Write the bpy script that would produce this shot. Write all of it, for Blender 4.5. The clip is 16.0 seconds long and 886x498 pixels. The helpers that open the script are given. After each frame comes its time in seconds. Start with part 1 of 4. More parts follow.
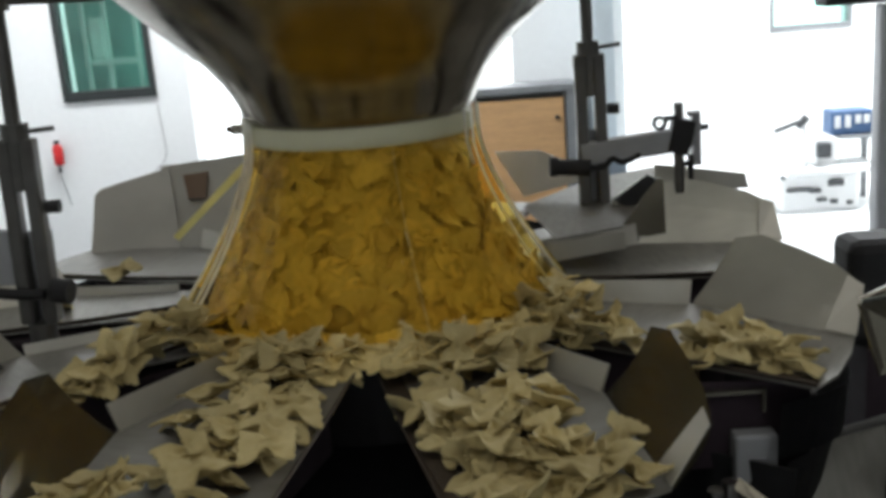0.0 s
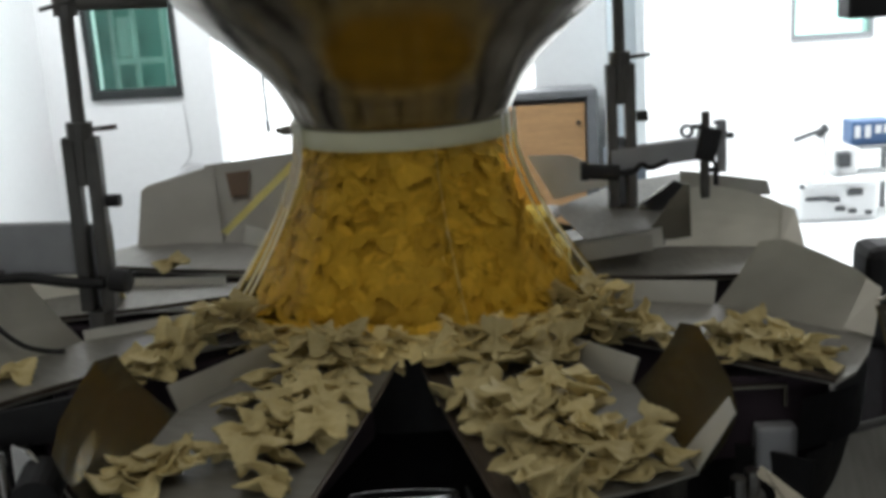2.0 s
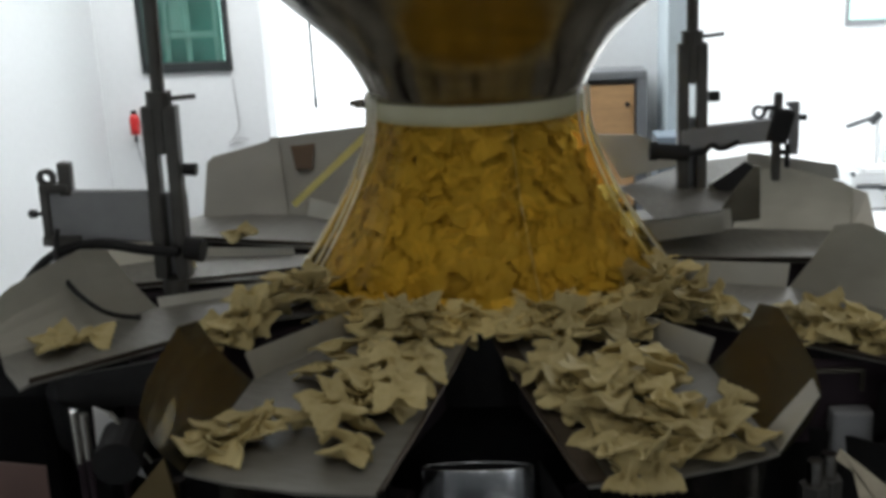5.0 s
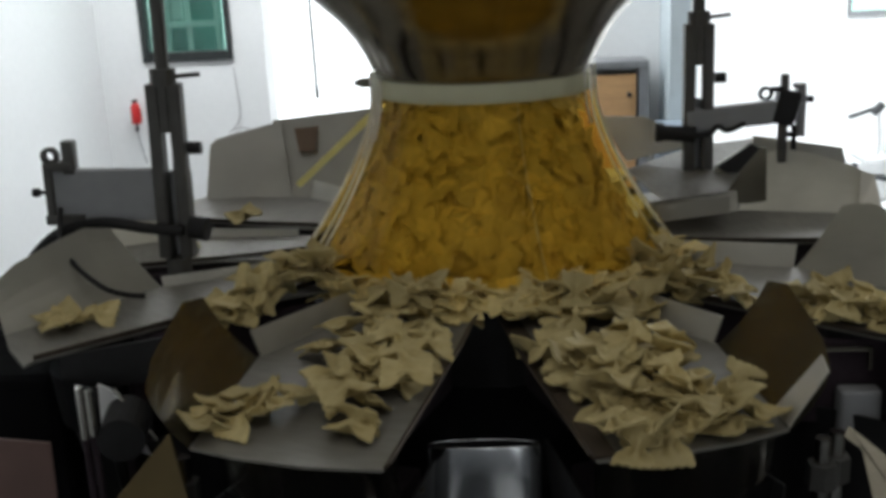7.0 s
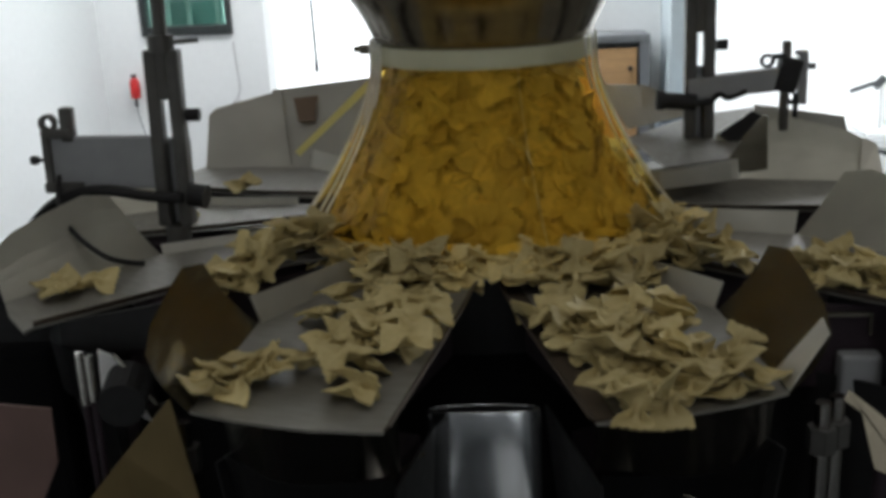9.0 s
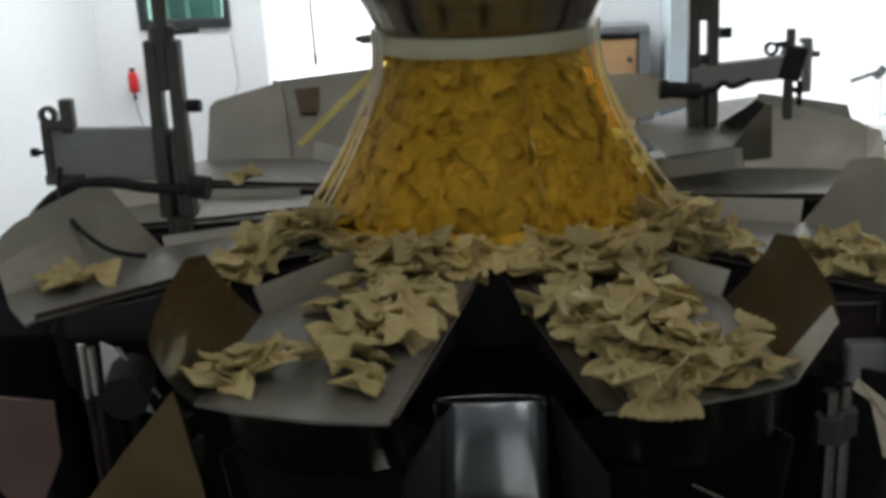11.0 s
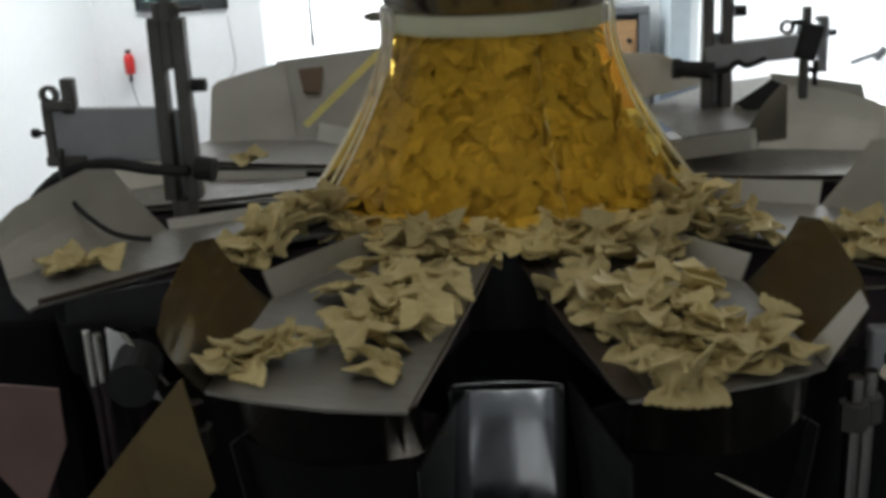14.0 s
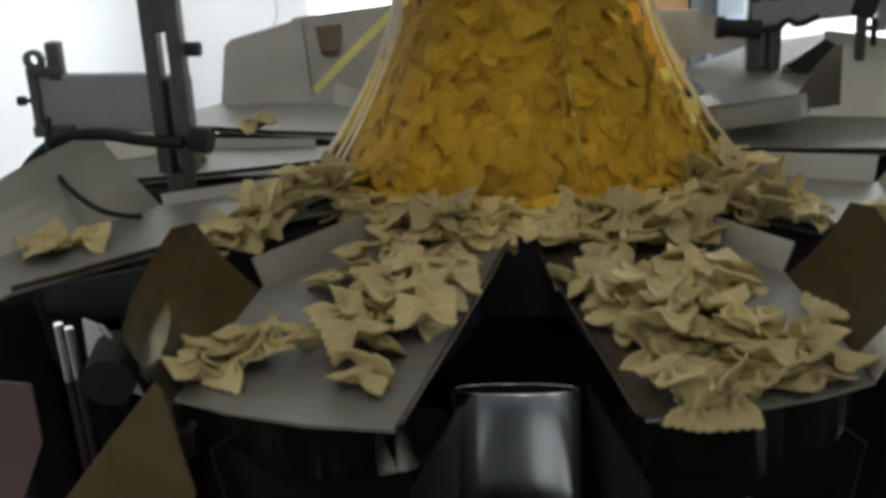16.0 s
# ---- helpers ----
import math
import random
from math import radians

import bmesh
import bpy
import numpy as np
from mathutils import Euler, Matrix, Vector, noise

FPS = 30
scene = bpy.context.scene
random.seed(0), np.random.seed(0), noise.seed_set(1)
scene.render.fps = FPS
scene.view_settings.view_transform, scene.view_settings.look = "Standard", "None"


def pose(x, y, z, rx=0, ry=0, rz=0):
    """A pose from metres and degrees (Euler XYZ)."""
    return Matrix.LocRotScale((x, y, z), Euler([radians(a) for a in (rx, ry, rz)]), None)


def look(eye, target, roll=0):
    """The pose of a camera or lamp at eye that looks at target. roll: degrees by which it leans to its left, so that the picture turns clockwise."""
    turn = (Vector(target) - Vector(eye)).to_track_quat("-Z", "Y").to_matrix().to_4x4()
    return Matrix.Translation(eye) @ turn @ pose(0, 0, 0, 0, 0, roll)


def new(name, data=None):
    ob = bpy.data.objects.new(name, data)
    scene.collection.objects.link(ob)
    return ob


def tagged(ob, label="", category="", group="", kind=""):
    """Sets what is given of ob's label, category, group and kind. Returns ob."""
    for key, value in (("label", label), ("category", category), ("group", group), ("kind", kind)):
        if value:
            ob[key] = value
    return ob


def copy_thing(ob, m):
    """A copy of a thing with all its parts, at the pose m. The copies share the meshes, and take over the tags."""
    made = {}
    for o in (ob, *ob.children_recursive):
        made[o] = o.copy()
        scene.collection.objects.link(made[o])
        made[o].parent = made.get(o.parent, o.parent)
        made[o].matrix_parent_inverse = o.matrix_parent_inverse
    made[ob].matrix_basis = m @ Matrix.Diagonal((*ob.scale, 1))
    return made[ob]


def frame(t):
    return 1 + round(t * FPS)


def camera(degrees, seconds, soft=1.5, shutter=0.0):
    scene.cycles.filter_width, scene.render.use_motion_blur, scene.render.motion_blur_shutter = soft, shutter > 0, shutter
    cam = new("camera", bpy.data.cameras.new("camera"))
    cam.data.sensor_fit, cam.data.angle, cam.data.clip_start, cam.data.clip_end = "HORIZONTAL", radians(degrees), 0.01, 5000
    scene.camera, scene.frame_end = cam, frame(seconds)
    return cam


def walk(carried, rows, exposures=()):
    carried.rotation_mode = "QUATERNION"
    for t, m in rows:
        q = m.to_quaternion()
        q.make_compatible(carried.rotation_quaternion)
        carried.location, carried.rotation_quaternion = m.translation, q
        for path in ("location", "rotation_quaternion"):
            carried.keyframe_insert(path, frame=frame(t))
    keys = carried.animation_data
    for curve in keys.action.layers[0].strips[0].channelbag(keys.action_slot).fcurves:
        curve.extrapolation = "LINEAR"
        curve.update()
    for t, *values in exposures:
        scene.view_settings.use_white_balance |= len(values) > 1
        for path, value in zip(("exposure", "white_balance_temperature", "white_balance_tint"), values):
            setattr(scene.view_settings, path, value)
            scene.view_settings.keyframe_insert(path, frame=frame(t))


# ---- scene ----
# ---- camera and walk ----
cam = camera(46, 16.0, soft=4.0)
ROWS = [
    (0, look((0.087, -0.979, 1.574), (0.048, 0.959, 1.078), -4.3)),
    (0.5, look((0.092, -1.013, 1.575), (0.054, 0.926, 1.087), -4.4)),
    (1, look((0.079, -1.03, 1.577), (0.048, 0.91, 1.09), -4.2)),
    (1.5, look((0.075, -1.03, 1.582), (0.022, 0.908, 1.091), -3.9)),
    (2, look((0.067, -1.029, 1.583), (-0.001, 0.91, 1.095), -3.5)),
    (2.5, look((0.06, -1.031, 1.585), (-0.025, 0.907, 1.099), -3.3)),
    (3, look((0.048, -1.033, 1.582), (-0.045, 0.907, 1.102), -3.0)),
    (3.5, look((0.04, -1.032, 1.578), (-0.069, 0.907, 1.1), -3.0)),
    (4, look((0.039, -1.033, 1.581), (-0.092, 0.901, 1.089), -3.0)),
    (6.5, look((0.03, -1.033, 1.575), (-0.114, 0.889, 1.042), -2.6)),
    (7, look((0.03, -1.032, 1.568), (-0.113, 0.89, 1.033), -2.6)),
    (7.5, look((0.03, -1.033, 1.565), (-0.112, 0.887, 1.021), -2.6)),
    (8, look((0.027, -1.033, 1.562), (-0.11, 0.884, 1.009), -2.6)),
    (8.5, look((0.026, -1.031, 1.56), (-0.11, 0.882, 0.994), -2.6)),
    (9, look((0.03, -1.032, 1.559), (-0.115, 0.877, 0.981), -2.7)),
    (11.5, look((0.025, -1.025, 1.555), (-0.121, 0.881, 0.964), -3.1)),
    (12, look((0.027, -1.022, 1.555), (-0.128, 0.882, 0.966), -3.3)),
    (12.5, look((0.031, -1.018, 1.558), (-0.136, 0.884, 0.961), -3.5)),
    (13, look((0.022, -1.015, 1.555), (-0.131, 0.887, 0.956), -3.3)),
    (13.5, look((0.015, -1.011, 1.552), (-0.128, 0.889, 0.946), -3.2)),
    (14, look((0.01, -1.008, 1.55), (-0.127, 0.888, 0.927), -3.0)),
    (14.5, look((0.003, -1.001, 1.549), (-0.126, 0.886, 0.901), -2.9)),
    (15, look((-0.003, -0.991, 1.54), (-0.131, 0.893, 0.881), -2.8)),
    (15.5, look((-0.003, -0.968, 1.531), (-0.143, 0.914, 0.87), -2.6)),
    (16, look((0.035, -0.926, 1.549), (-0.198, 0.929, 0.839), -3.6)),
]
walk(cam, ROWS, exposures=[(0, 0.0), (0.5, -0.16), (1, -0.12), (2.5, -0.16), (3, -0.18), (3.5, -0.32), (4, -0.32), (7, -0.33), (9, -0.33), (12.5, -0.12), (14.5, -0.06), (16, 0.17)])

# ---- world and light ----
Z0 = 1.25  # height of the pan floors above the room's floor
world = bpy.data.worlds.new("sky")
scene.world = world
world.use_nodes = True
wn = world.node_tree.nodes
sky = wn.new("ShaderNodeTexSky")
sky.sky_type = "NISHITA"
sky.sun_disc = False
sky.sun_elevation, sky.sun_rotation = radians(40), radians(60)
world.node_tree.links.new(sky.outputs[0], wn["Background"].inputs[0])
wn["Background"].inputs[1].default_value = 0.1


def area_light(name, x, y, z, w, h, target, power, colour=(0.93, 0.97, 1.0)):
    d = bpy.data.lights.new(name, "AREA")
    d.shape, d.size, d.size_y, d.energy, d.color = "RECTANGLE", w, h, power, colour
    ob = new(name, d)
    ob.matrix_world = look((x, y, z), target)
    return ob


area_light("ceiling_lights", 0.3, 1.2, 3.17, 4.0, 2.6, (0.3, 1.2, 0), 11.0, (1.0, 0.99, 0.96))
area_light("ceiling_lights_front", 0.2, -1.2, 3.17, 2.4, 2.1, (0.2, -1.2, 0), 10.0, (1.0, 0.97, 0.9))
# unseen fill lamp, added to whiten the north wall
area_light("wall_fill_light", -0.9, 3.1, 3.1, 2.2, 0.4, (-0.9, 4.3, 1.0), 80)
area_light("daylight_back", -0.3, 4.27, 1.4, 1.5, 1.9, (-0.3, 0, 1.4), 9)
# unseen overhead fill lamp, added to overexpose the far area
area_light("far_fill_light", 3.0, 4.6, 3.15, 2.4, 2.2, (3.0, 4.75, 0), 230)


# ---- materials ----
def material(name, colour, rough=0.5, metal=0.0, grain=0.0, scale=40.0, bump=0.0, stretch=(1, 1, 1), second=None, blotch=6.0, rand=0.0, island=0.0):
    """Principled surface with variation at two scales and fine relief."""
    m = bpy.data.materials.new(name)
    m.use_nodes = True
    nt = m.node_tree
    n, l = nt.nodes, nt.links
    b = n["Principled BSDF"]
    b.inputs["Roughness"].default_value, b.inputs["Metallic"].default_value = rough, metal
    tc = n.new("ShaderNodeTexCoord")
    mp = n.new("ShaderNodeMapping")
    mp.inputs["Scale"].default_value = stretch
    l.new(tc.outputs["Object"], mp.inputs[0])
    big, fine = n.new("ShaderNodeTexNoise"), n.new("ShaderNodeTexNoise")
    big.inputs["Scale"].default_value, fine.inputs["Scale"].default_value = blotch, scale
    big.inputs["Detail"].default_value = fine.inputs["Detail"].default_value = 4
    l.new(mp.outputs[0], big.inputs[0]), l.new(mp.outputs[0], fine.inputs[0])
    mix = n.new("ShaderNodeMix")
    mix.data_type = "RGBA"
    mix.inputs[6].default_value = (*colour, 1)
    mix.inputs[7].default_value = (*(second or [c * (1 - grain) for c in colour]), 1)
    ramp = n.new("ShaderNodeMapRange")
    ramp.inputs[1].default_value, ramp.inputs[2].default_value = 0.35, 0.68
    add = n.new("ShaderNodeMath")
    add.operation = "ADD"
    half = n.new("ShaderNodeMath")
    half.operation, half.inputs[1].default_value = "MULTIPLY", 0.5
    l.new(big.outputs[0], add.inputs[0]), l.new(fine.outputs[0], add.inputs[1])
    l.new(add.outputs[0], half.inputs[0]), l.new(half.outputs[0], ramp.inputs[0])
    l.new(ramp.outputs[0], mix.inputs[0])
    last = mix.outputs[2]
    if rand or island:
        info, hsv, vr = n.new("ShaderNodeObjectInfo" if rand else "ShaderNodeNewGeometry"), n.new("ShaderNodeHueSaturation"), n.new("ShaderNodeMapRange")
        vr.inputs[3].default_value, vr.inputs[4].default_value = 1 - rand - island, 1 + rand + island
        l.new(info.outputs["Random" if rand else "Random Per Island"], vr.inputs[0]), l.new(vr.outputs[0], hsv.inputs["Value"])
        l.new(last, hsv.inputs["Color"])
        last = hsv.outputs[0]
    l.new(last, b.inputs["Base Color"])
    rr = n.new("ShaderNodeMapRange")
    rr.inputs[3].default_value, rr.inputs[4].default_value = max(rough - 0.07, 0.02), min(rough + 0.1, 1)
    l.new(fine.outputs[0], rr.inputs[0]), l.new(rr.outputs[0], b.inputs["Roughness"])
    if bump:
        bp = n.new("ShaderNodeBump")
        bp.inputs["Strength"].default_value, bp.inputs["Distance"].default_value = bump, 0.002
        l.new(fine.outputs[0], bp.inputs["Height"]), l.new(bp.outputs[0], b.inputs["Normal"])
    return m


def film(name, tint, gloss=0.25, haze=0.0, haze_colour=(0.8, 0.5, 0.12)):
    """Thin clear plastic: tinted see-through with a gloss that grows towards grazing."""
    m = bpy.data.materials.new(name)
    m.use_nodes = True
    n, l = m.node_tree.nodes, m.node_tree.links
    n.remove(n["Principled BSDF"])
    tr, gl, mx, fr, mu = (n.new(k) for k in ("ShaderNodeBsdfTransparent", "ShaderNodeBsdfGlossy", "ShaderNodeMixShader", "ShaderNodeFresnel", "ShaderNodeMath"))
    tr.inputs[0].default_value = (*tint, 1)
    gl.inputs["Roughness"].default_value = 0.12
    fr.inputs[0].default_value = 1.45
    mu.operation, mu.inputs[1].default_value = "MULTIPLY", gloss
    l.new(fr.outputs[0], mu.inputs[0]), l.new(mu.outputs[0], mx.inputs[0])
    l.new(tr.outputs[0], mx.inputs[1]), l.new(gl.outputs[0], mx.inputs[2])
    last = mx.outputs[0]
    if haze:
        di, m2 = n.new("ShaderNodeBsdfDiffuse"), n.new("ShaderNodeMixShader")
        di.inputs[0].default_value = (*haze_colour, 1)
        m2.inputs[0].default_value = haze
        l.new(last, m2.inputs[1]), l.new(di.outputs[0], m2.inputs[2])
        last = m2.outputs[0]
    l.new(last, n["Material Output"].inputs[0])
    return m


def glow(name, colour, strength):
    m = bpy.data.materials.new(name)
    m.use_nodes = True
    n, l = m.node_tree.nodes, m.node_tree.links
    b = n["Principled BSDF"]
    b.inputs["Base Color"].default_value = (*colour, 1)
    b.inputs["Emission Color"].default_value = (*colour, 1)
    b.inputs["Emission Strength"].default_value = strength
    return m


STEEL = material("brushed steel", (0.30, 0.28, 0.225), 0.2, 0.78, 0.3, 22, 0.01, (1, 3, 1))
FLOOR_STEEL = material("worn pan steel", (0.28, 0.27, 0.24), 0.45, 0.42, 0.25, 40, 0.02, (4, 1, 1))
# paler copy of the steel, for flaps that mirror the bright ceiling
FLAP = material("flap steel, lit copy", (0.66, 0.64, 0.565), 0.40, 0.55, 0.22, 18, 0.02, (1, 2, 1))
BACK = material("grey guard steel", (0.44, 0.43, 0.385), 0.45, 0.5, 0.25, 14, 0.02)
LIP_DARK = material("dark brown pan edge", (0.085, 0.062, 0.042), 0.6, 0.2, 0.5, 45, 0.05)
# hopper steel with the dark it reflects put into the colour
HOPPER = material("hopper steel in a shaded tone", (0.24, 0.22, 0.19), 0.24, 1.0, 0.3, 30, 0.06, (1, 1, 5))
POLISHED = material("polished steel", (0.62, 0.60, 0.56), 0.2, 1.0, 0.15, 25, 0.04, (1, 1, 6))
FUNNEL = material("spun funnel steel", (0.38, 0.35, 0.30), 0.17, 1.0, 0.3, 18, 0.05, (1, 1, 5))
DARK_STEEL = material("dark stand steel", (0.12, 0.117, 0.11), 0.5, 0.3, 0.3, 60, 0.1)
GREY_PAINT = material("grey painted plate", (0.36, 0.37, 0.38), 0.5, 0.2, 0.15, 50, 0.08)
# black of rubber and cables; on the hopper plates it paints shade
BLACK = material("black rubber, also painted shade", (0.012, 0.012, 0.013), 0.6, 0.0, 0.3, 80, 0.1)
# glossless black: the housing's colour, elsewhere painted shade under the weigher
MAT = material("dull black, also painted shade", (0.010, 0.010, 0.011), 0.95, 0.0, 0.3, 40, 0.1)
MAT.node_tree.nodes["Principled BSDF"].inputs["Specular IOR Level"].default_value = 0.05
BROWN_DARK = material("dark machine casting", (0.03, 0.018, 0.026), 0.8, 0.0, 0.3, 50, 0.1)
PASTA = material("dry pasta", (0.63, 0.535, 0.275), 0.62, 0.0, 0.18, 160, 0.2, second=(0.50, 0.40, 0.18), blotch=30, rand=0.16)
# paler copy of the pasta, for the light coming through the film
PASTA_HEAP = material("dry pasta in heap, lit copy", (0.84, 0.70, 0.33), 0.5, 0.0, 0.18, 160, 0.2, second=(0.66, 0.52, 0.22), blotch=30, island=0.18)
PASTA.node_tree.nodes["Principled BSDF"].inputs["Specular IOR Level"].default_value = 0.25
FILM = film("amber plastic film", (0.998, 0.92, 0.62), 0.04, 0.03, (0.86, 0.53, 0.12))


def lucent(name, colour, share):
    """Milky plastic that lets light through from behind."""
    m = material(name, colour, 0.25, 0.0, 0.08, 60)
    n, l = m.node_tree.nodes, m.node_tree.links
    tl, mx = n.new("ShaderNodeBsdfTranslucent"), n.new("ShaderNodeMixShader")
    tl.inputs[0].default_value = (*colour, 1)
    mx.inputs[0].default_value = share
    l.new(n["Principled BSDF"].outputs[0], mx.inputs[1]), l.new(tl.outputs[0], mx.inputs[2])
    l.new(mx.outputs[0], n["Material Output"].inputs[0])
    return m


# whitish film edge; the glints on the clear film are painted this way
EDGE = lucent("film edge, its glint put into the colour", (0.99, 0.98, 0.92), 0.85)
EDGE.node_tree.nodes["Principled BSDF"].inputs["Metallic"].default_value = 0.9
LOOSE = lucent("yellow film strip", (0.95, 0.90, 0.45), 0.25)
WHITE_BAND = material("milky plastic band", (0.74, 0.73, 0.51), 0.4, 0.0, 0.12, 40, 0.05)
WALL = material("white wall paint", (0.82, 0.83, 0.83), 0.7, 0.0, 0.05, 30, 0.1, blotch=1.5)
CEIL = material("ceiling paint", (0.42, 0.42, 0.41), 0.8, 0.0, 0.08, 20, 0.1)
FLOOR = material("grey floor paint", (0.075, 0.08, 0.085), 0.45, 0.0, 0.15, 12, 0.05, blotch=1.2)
FRAME_DARK = material("dark window frame", (0.03, 0.035, 0.035), 0.4, 0.2, 0.2, 40)
FRAME_GREY = material("grey frame", (0.25, 0.26, 0.27), 0.5, 0.1, 0.2, 40)
RACK = material("dim green-grey rack paint", (0.30, 0.43, 0.39), 0.5, 0.0, 0.3, 8)
FITTING = material("dark machine fittings", (0.08, 0.085, 0.09), 0.5, 0.1, 0.3, 30)
WOOD = material("orange wood panel", (0.66, 0.40, 0.19), 0.5, 0.0, 0.25, 30, 0.1, (1, 1, 8))
RED = material("red enamel", (0.65, 0.03, 0.03), 0.35, 0.0, 0.15, 30)
BLUE = material("blue plastic", (0.08, 0.16, 0.32), 0.5, 0.0, 0.3, 20)
GREEN_GLASS = material("room behind green glass", (0.16, 0.34, 0.30), 0.2, 0.0, 0.4, 5, second=(0.05, 0.16, 0.14), blotch=3)
DAY = glow("overcast daylight", (0.95, 0.98, 1.0), 1.6)


# ---- building helpers ----
def mesh_of(name, bm, mat, smooth=False):
    me = bpy.data.meshes.new(name)
    bm.normal_update()
    bm.to_mesh(me)
    bm.free()
    me.materials.append(mat)
    if smooth:
        for p in me.polygons:
            p.use_smooth = True
    return me


def part(name, bm, mat, parent=None, label="", smooth=False):
    ob = new(name, mesh_of(name, bm, mat, smooth))
    if parent is not None:
        ob.parent = parent
    if label:
        tagged(ob, label=label)
    return ob


def thing(name, label, category, group="", m=None):
    ob = new(name)
    ob.empty_display_size = 0.05
    tagged(ob, label, category, group)
    if m is not None:
        ob.matrix_world = m
    return ob


def box(bm, x0, x1, y0, y1, z0, z1, bevel=0.0, m=None):
    made = bmesh.ops.create_cube(bm, size=1.0)["verts"]
    for v in made:
        v.co = Vector(((x0 + x1) / 2 + v.co.x * (x1 - x0), (y0 + y1) / 2 + v.co.y * (y1 - y0), (z0 + z1) / 2 + v.co.z * (z1 - z0)))
    if bevel:
        edges = list({e for v in made for e in v.link_edges})
        made = list({v for f in bmesh.ops.bevel(bm, geom=edges, offset=bevel, segments=2, profile=0.5, affect="EDGES")["faces"] for v in f.verts} | {v for v in made if v.is_valid})
    if m is not None:
        for v in made:
            v.co = m @ v.co
    return bm


def rod(bm, a, b, r, seg=12, r2=None):
    a, b = Vector(a), Vector(b)
    d = b - a
    m = Matrix.Translation((a + b) / 2) @ d.to_track_quat("Z", "Y").to_matrix().to_4x4()
    bmesh.ops.create_cone(bm, cap_ends=True, segments=seg, radius1=r, radius2=r if r2 is None else r2, depth=d.length, matrix=m)
    return bm


def sheet(bm, points, thick):
    """A flat plate with the given outline, of real thickness."""
    pts = [Vector(p) for p in points]
    nrm = Vector((0, 0, 0))
    for i in range(len(pts)):
        nrm += pts[i].cross(pts[(i + 1) % len(pts)])
    nrm.normalize()
    top = [bm.verts.new(p + nrm * thick / 2) for p in pts]
    low = [bm.verts.new(p - nrm * thick / 2) for p in pts]
    bm.faces.new(top), bm.faces.new(low[::-1])
    for i in range(len(pts)):
        j = (i + 1) % len(pts)
        bm.faces.new((top[i], low[i], low[j], top[j]))
    return bm


def lathe(bm, profile, seg=96, a0=0.0, a1=2 * math.pi, thick=0.0):
    """Turns a profile of (radius, height) round the axis; thick makes it a shell."""
    prof = list(profile)
    if thick:
        prof = prof + [(r - thick, z) for r, z in reversed(prof)]
    closed = abs(a1 - a0 - 2 * math.pi) < 1e-6
    n = seg if closed else seg + 1
    rings = [[bm.verts.new((r * math.sin(a0 + (a1 - a0) * i / seg), -r * math.cos(a0 + (a1 - a0) * i / seg), z)) for r, z in prof] for i in range(n)]
    k = len(prof)
    for i in range(seg):
        p, q = rings[i], rings[(i + 1) % n]
        for j in range(k if thick else k - 1):
            bm.faces.new((p[j], q[j], q[(j + 1) % k], p[(j + 1) % k]))
    if thick and not closed:
        bm.faces.new(rings[0]), bm.faces.new(rings[-1][::-1])
    return bm


def tube(name, points, r, mat, parent=None, label=""):
    """A bent cable as a mesh swept along a smooth curve."""
    cu = bpy.data.curves.new(name, "CURVE")
    cu.dimensions, cu.bevel_depth, cu.bevel_resolution = "3D", r, 2
    sp = cu.splines.new("NURBS")
    sp.points.add(len(points) - 1)
    for p, q in zip(sp.points, points):
        p.co = (*q, 1)
    sp.use_endpoint_u, sp.order_u, sp.resolution_u = True, 3, 6
    tmp = bpy.data.objects.new(name + "_path", cu)
    scene.collection.objects.link(tmp)
    me = bpy.data.meshes.new_from_object(tmp.evaluated_get(bpy.context.evaluated_depsgraph_get()))
    bpy.data.objects.remove(tmp)
    me.materials.clear()
    me.materials.append(mat)
    ob = new(name, me)
    if parent is not None:
        ob.parent = parent
    if label:
        tagged(ob, label=label)
    return ob


def structure(name, bm, mat, label):
    return tagged(part(name, bm, mat), label, name.split("_")[0], kind="structure")


# ---- the room ----
def slab(name, x0, x1, y0, y1, z0, z1, mat, label):
    return structure(name, box(bmesh.new(), x0, x1, y0, y1, z0, z1), mat, label)


def wall_with_hole(name, x0, x1, y0, y1, z1, holes, mat, label):
    """A wall along x with rectangular openings (x0, x1, z0, z1) that go through it."""
    bm = bmesh.new()
    xs = sorted({x0, x1, *[h[0] for h in holes], *[h[1] for h in holes]})
    for a, b in zip(xs, xs[1:]):
        zs = sorted([(h[2], h[3]) for h in holes if h[0] <= a and h[1] >= b])
        low = 0.0
        for za, zb in zs:
            if za > low:
                box(bm, a, b, y0, y1, low, za)
            low = zb
        if low < z1:
            box(bm, a, b, y0, y1, low, z1)
    return structure(name, bm, mat, label)


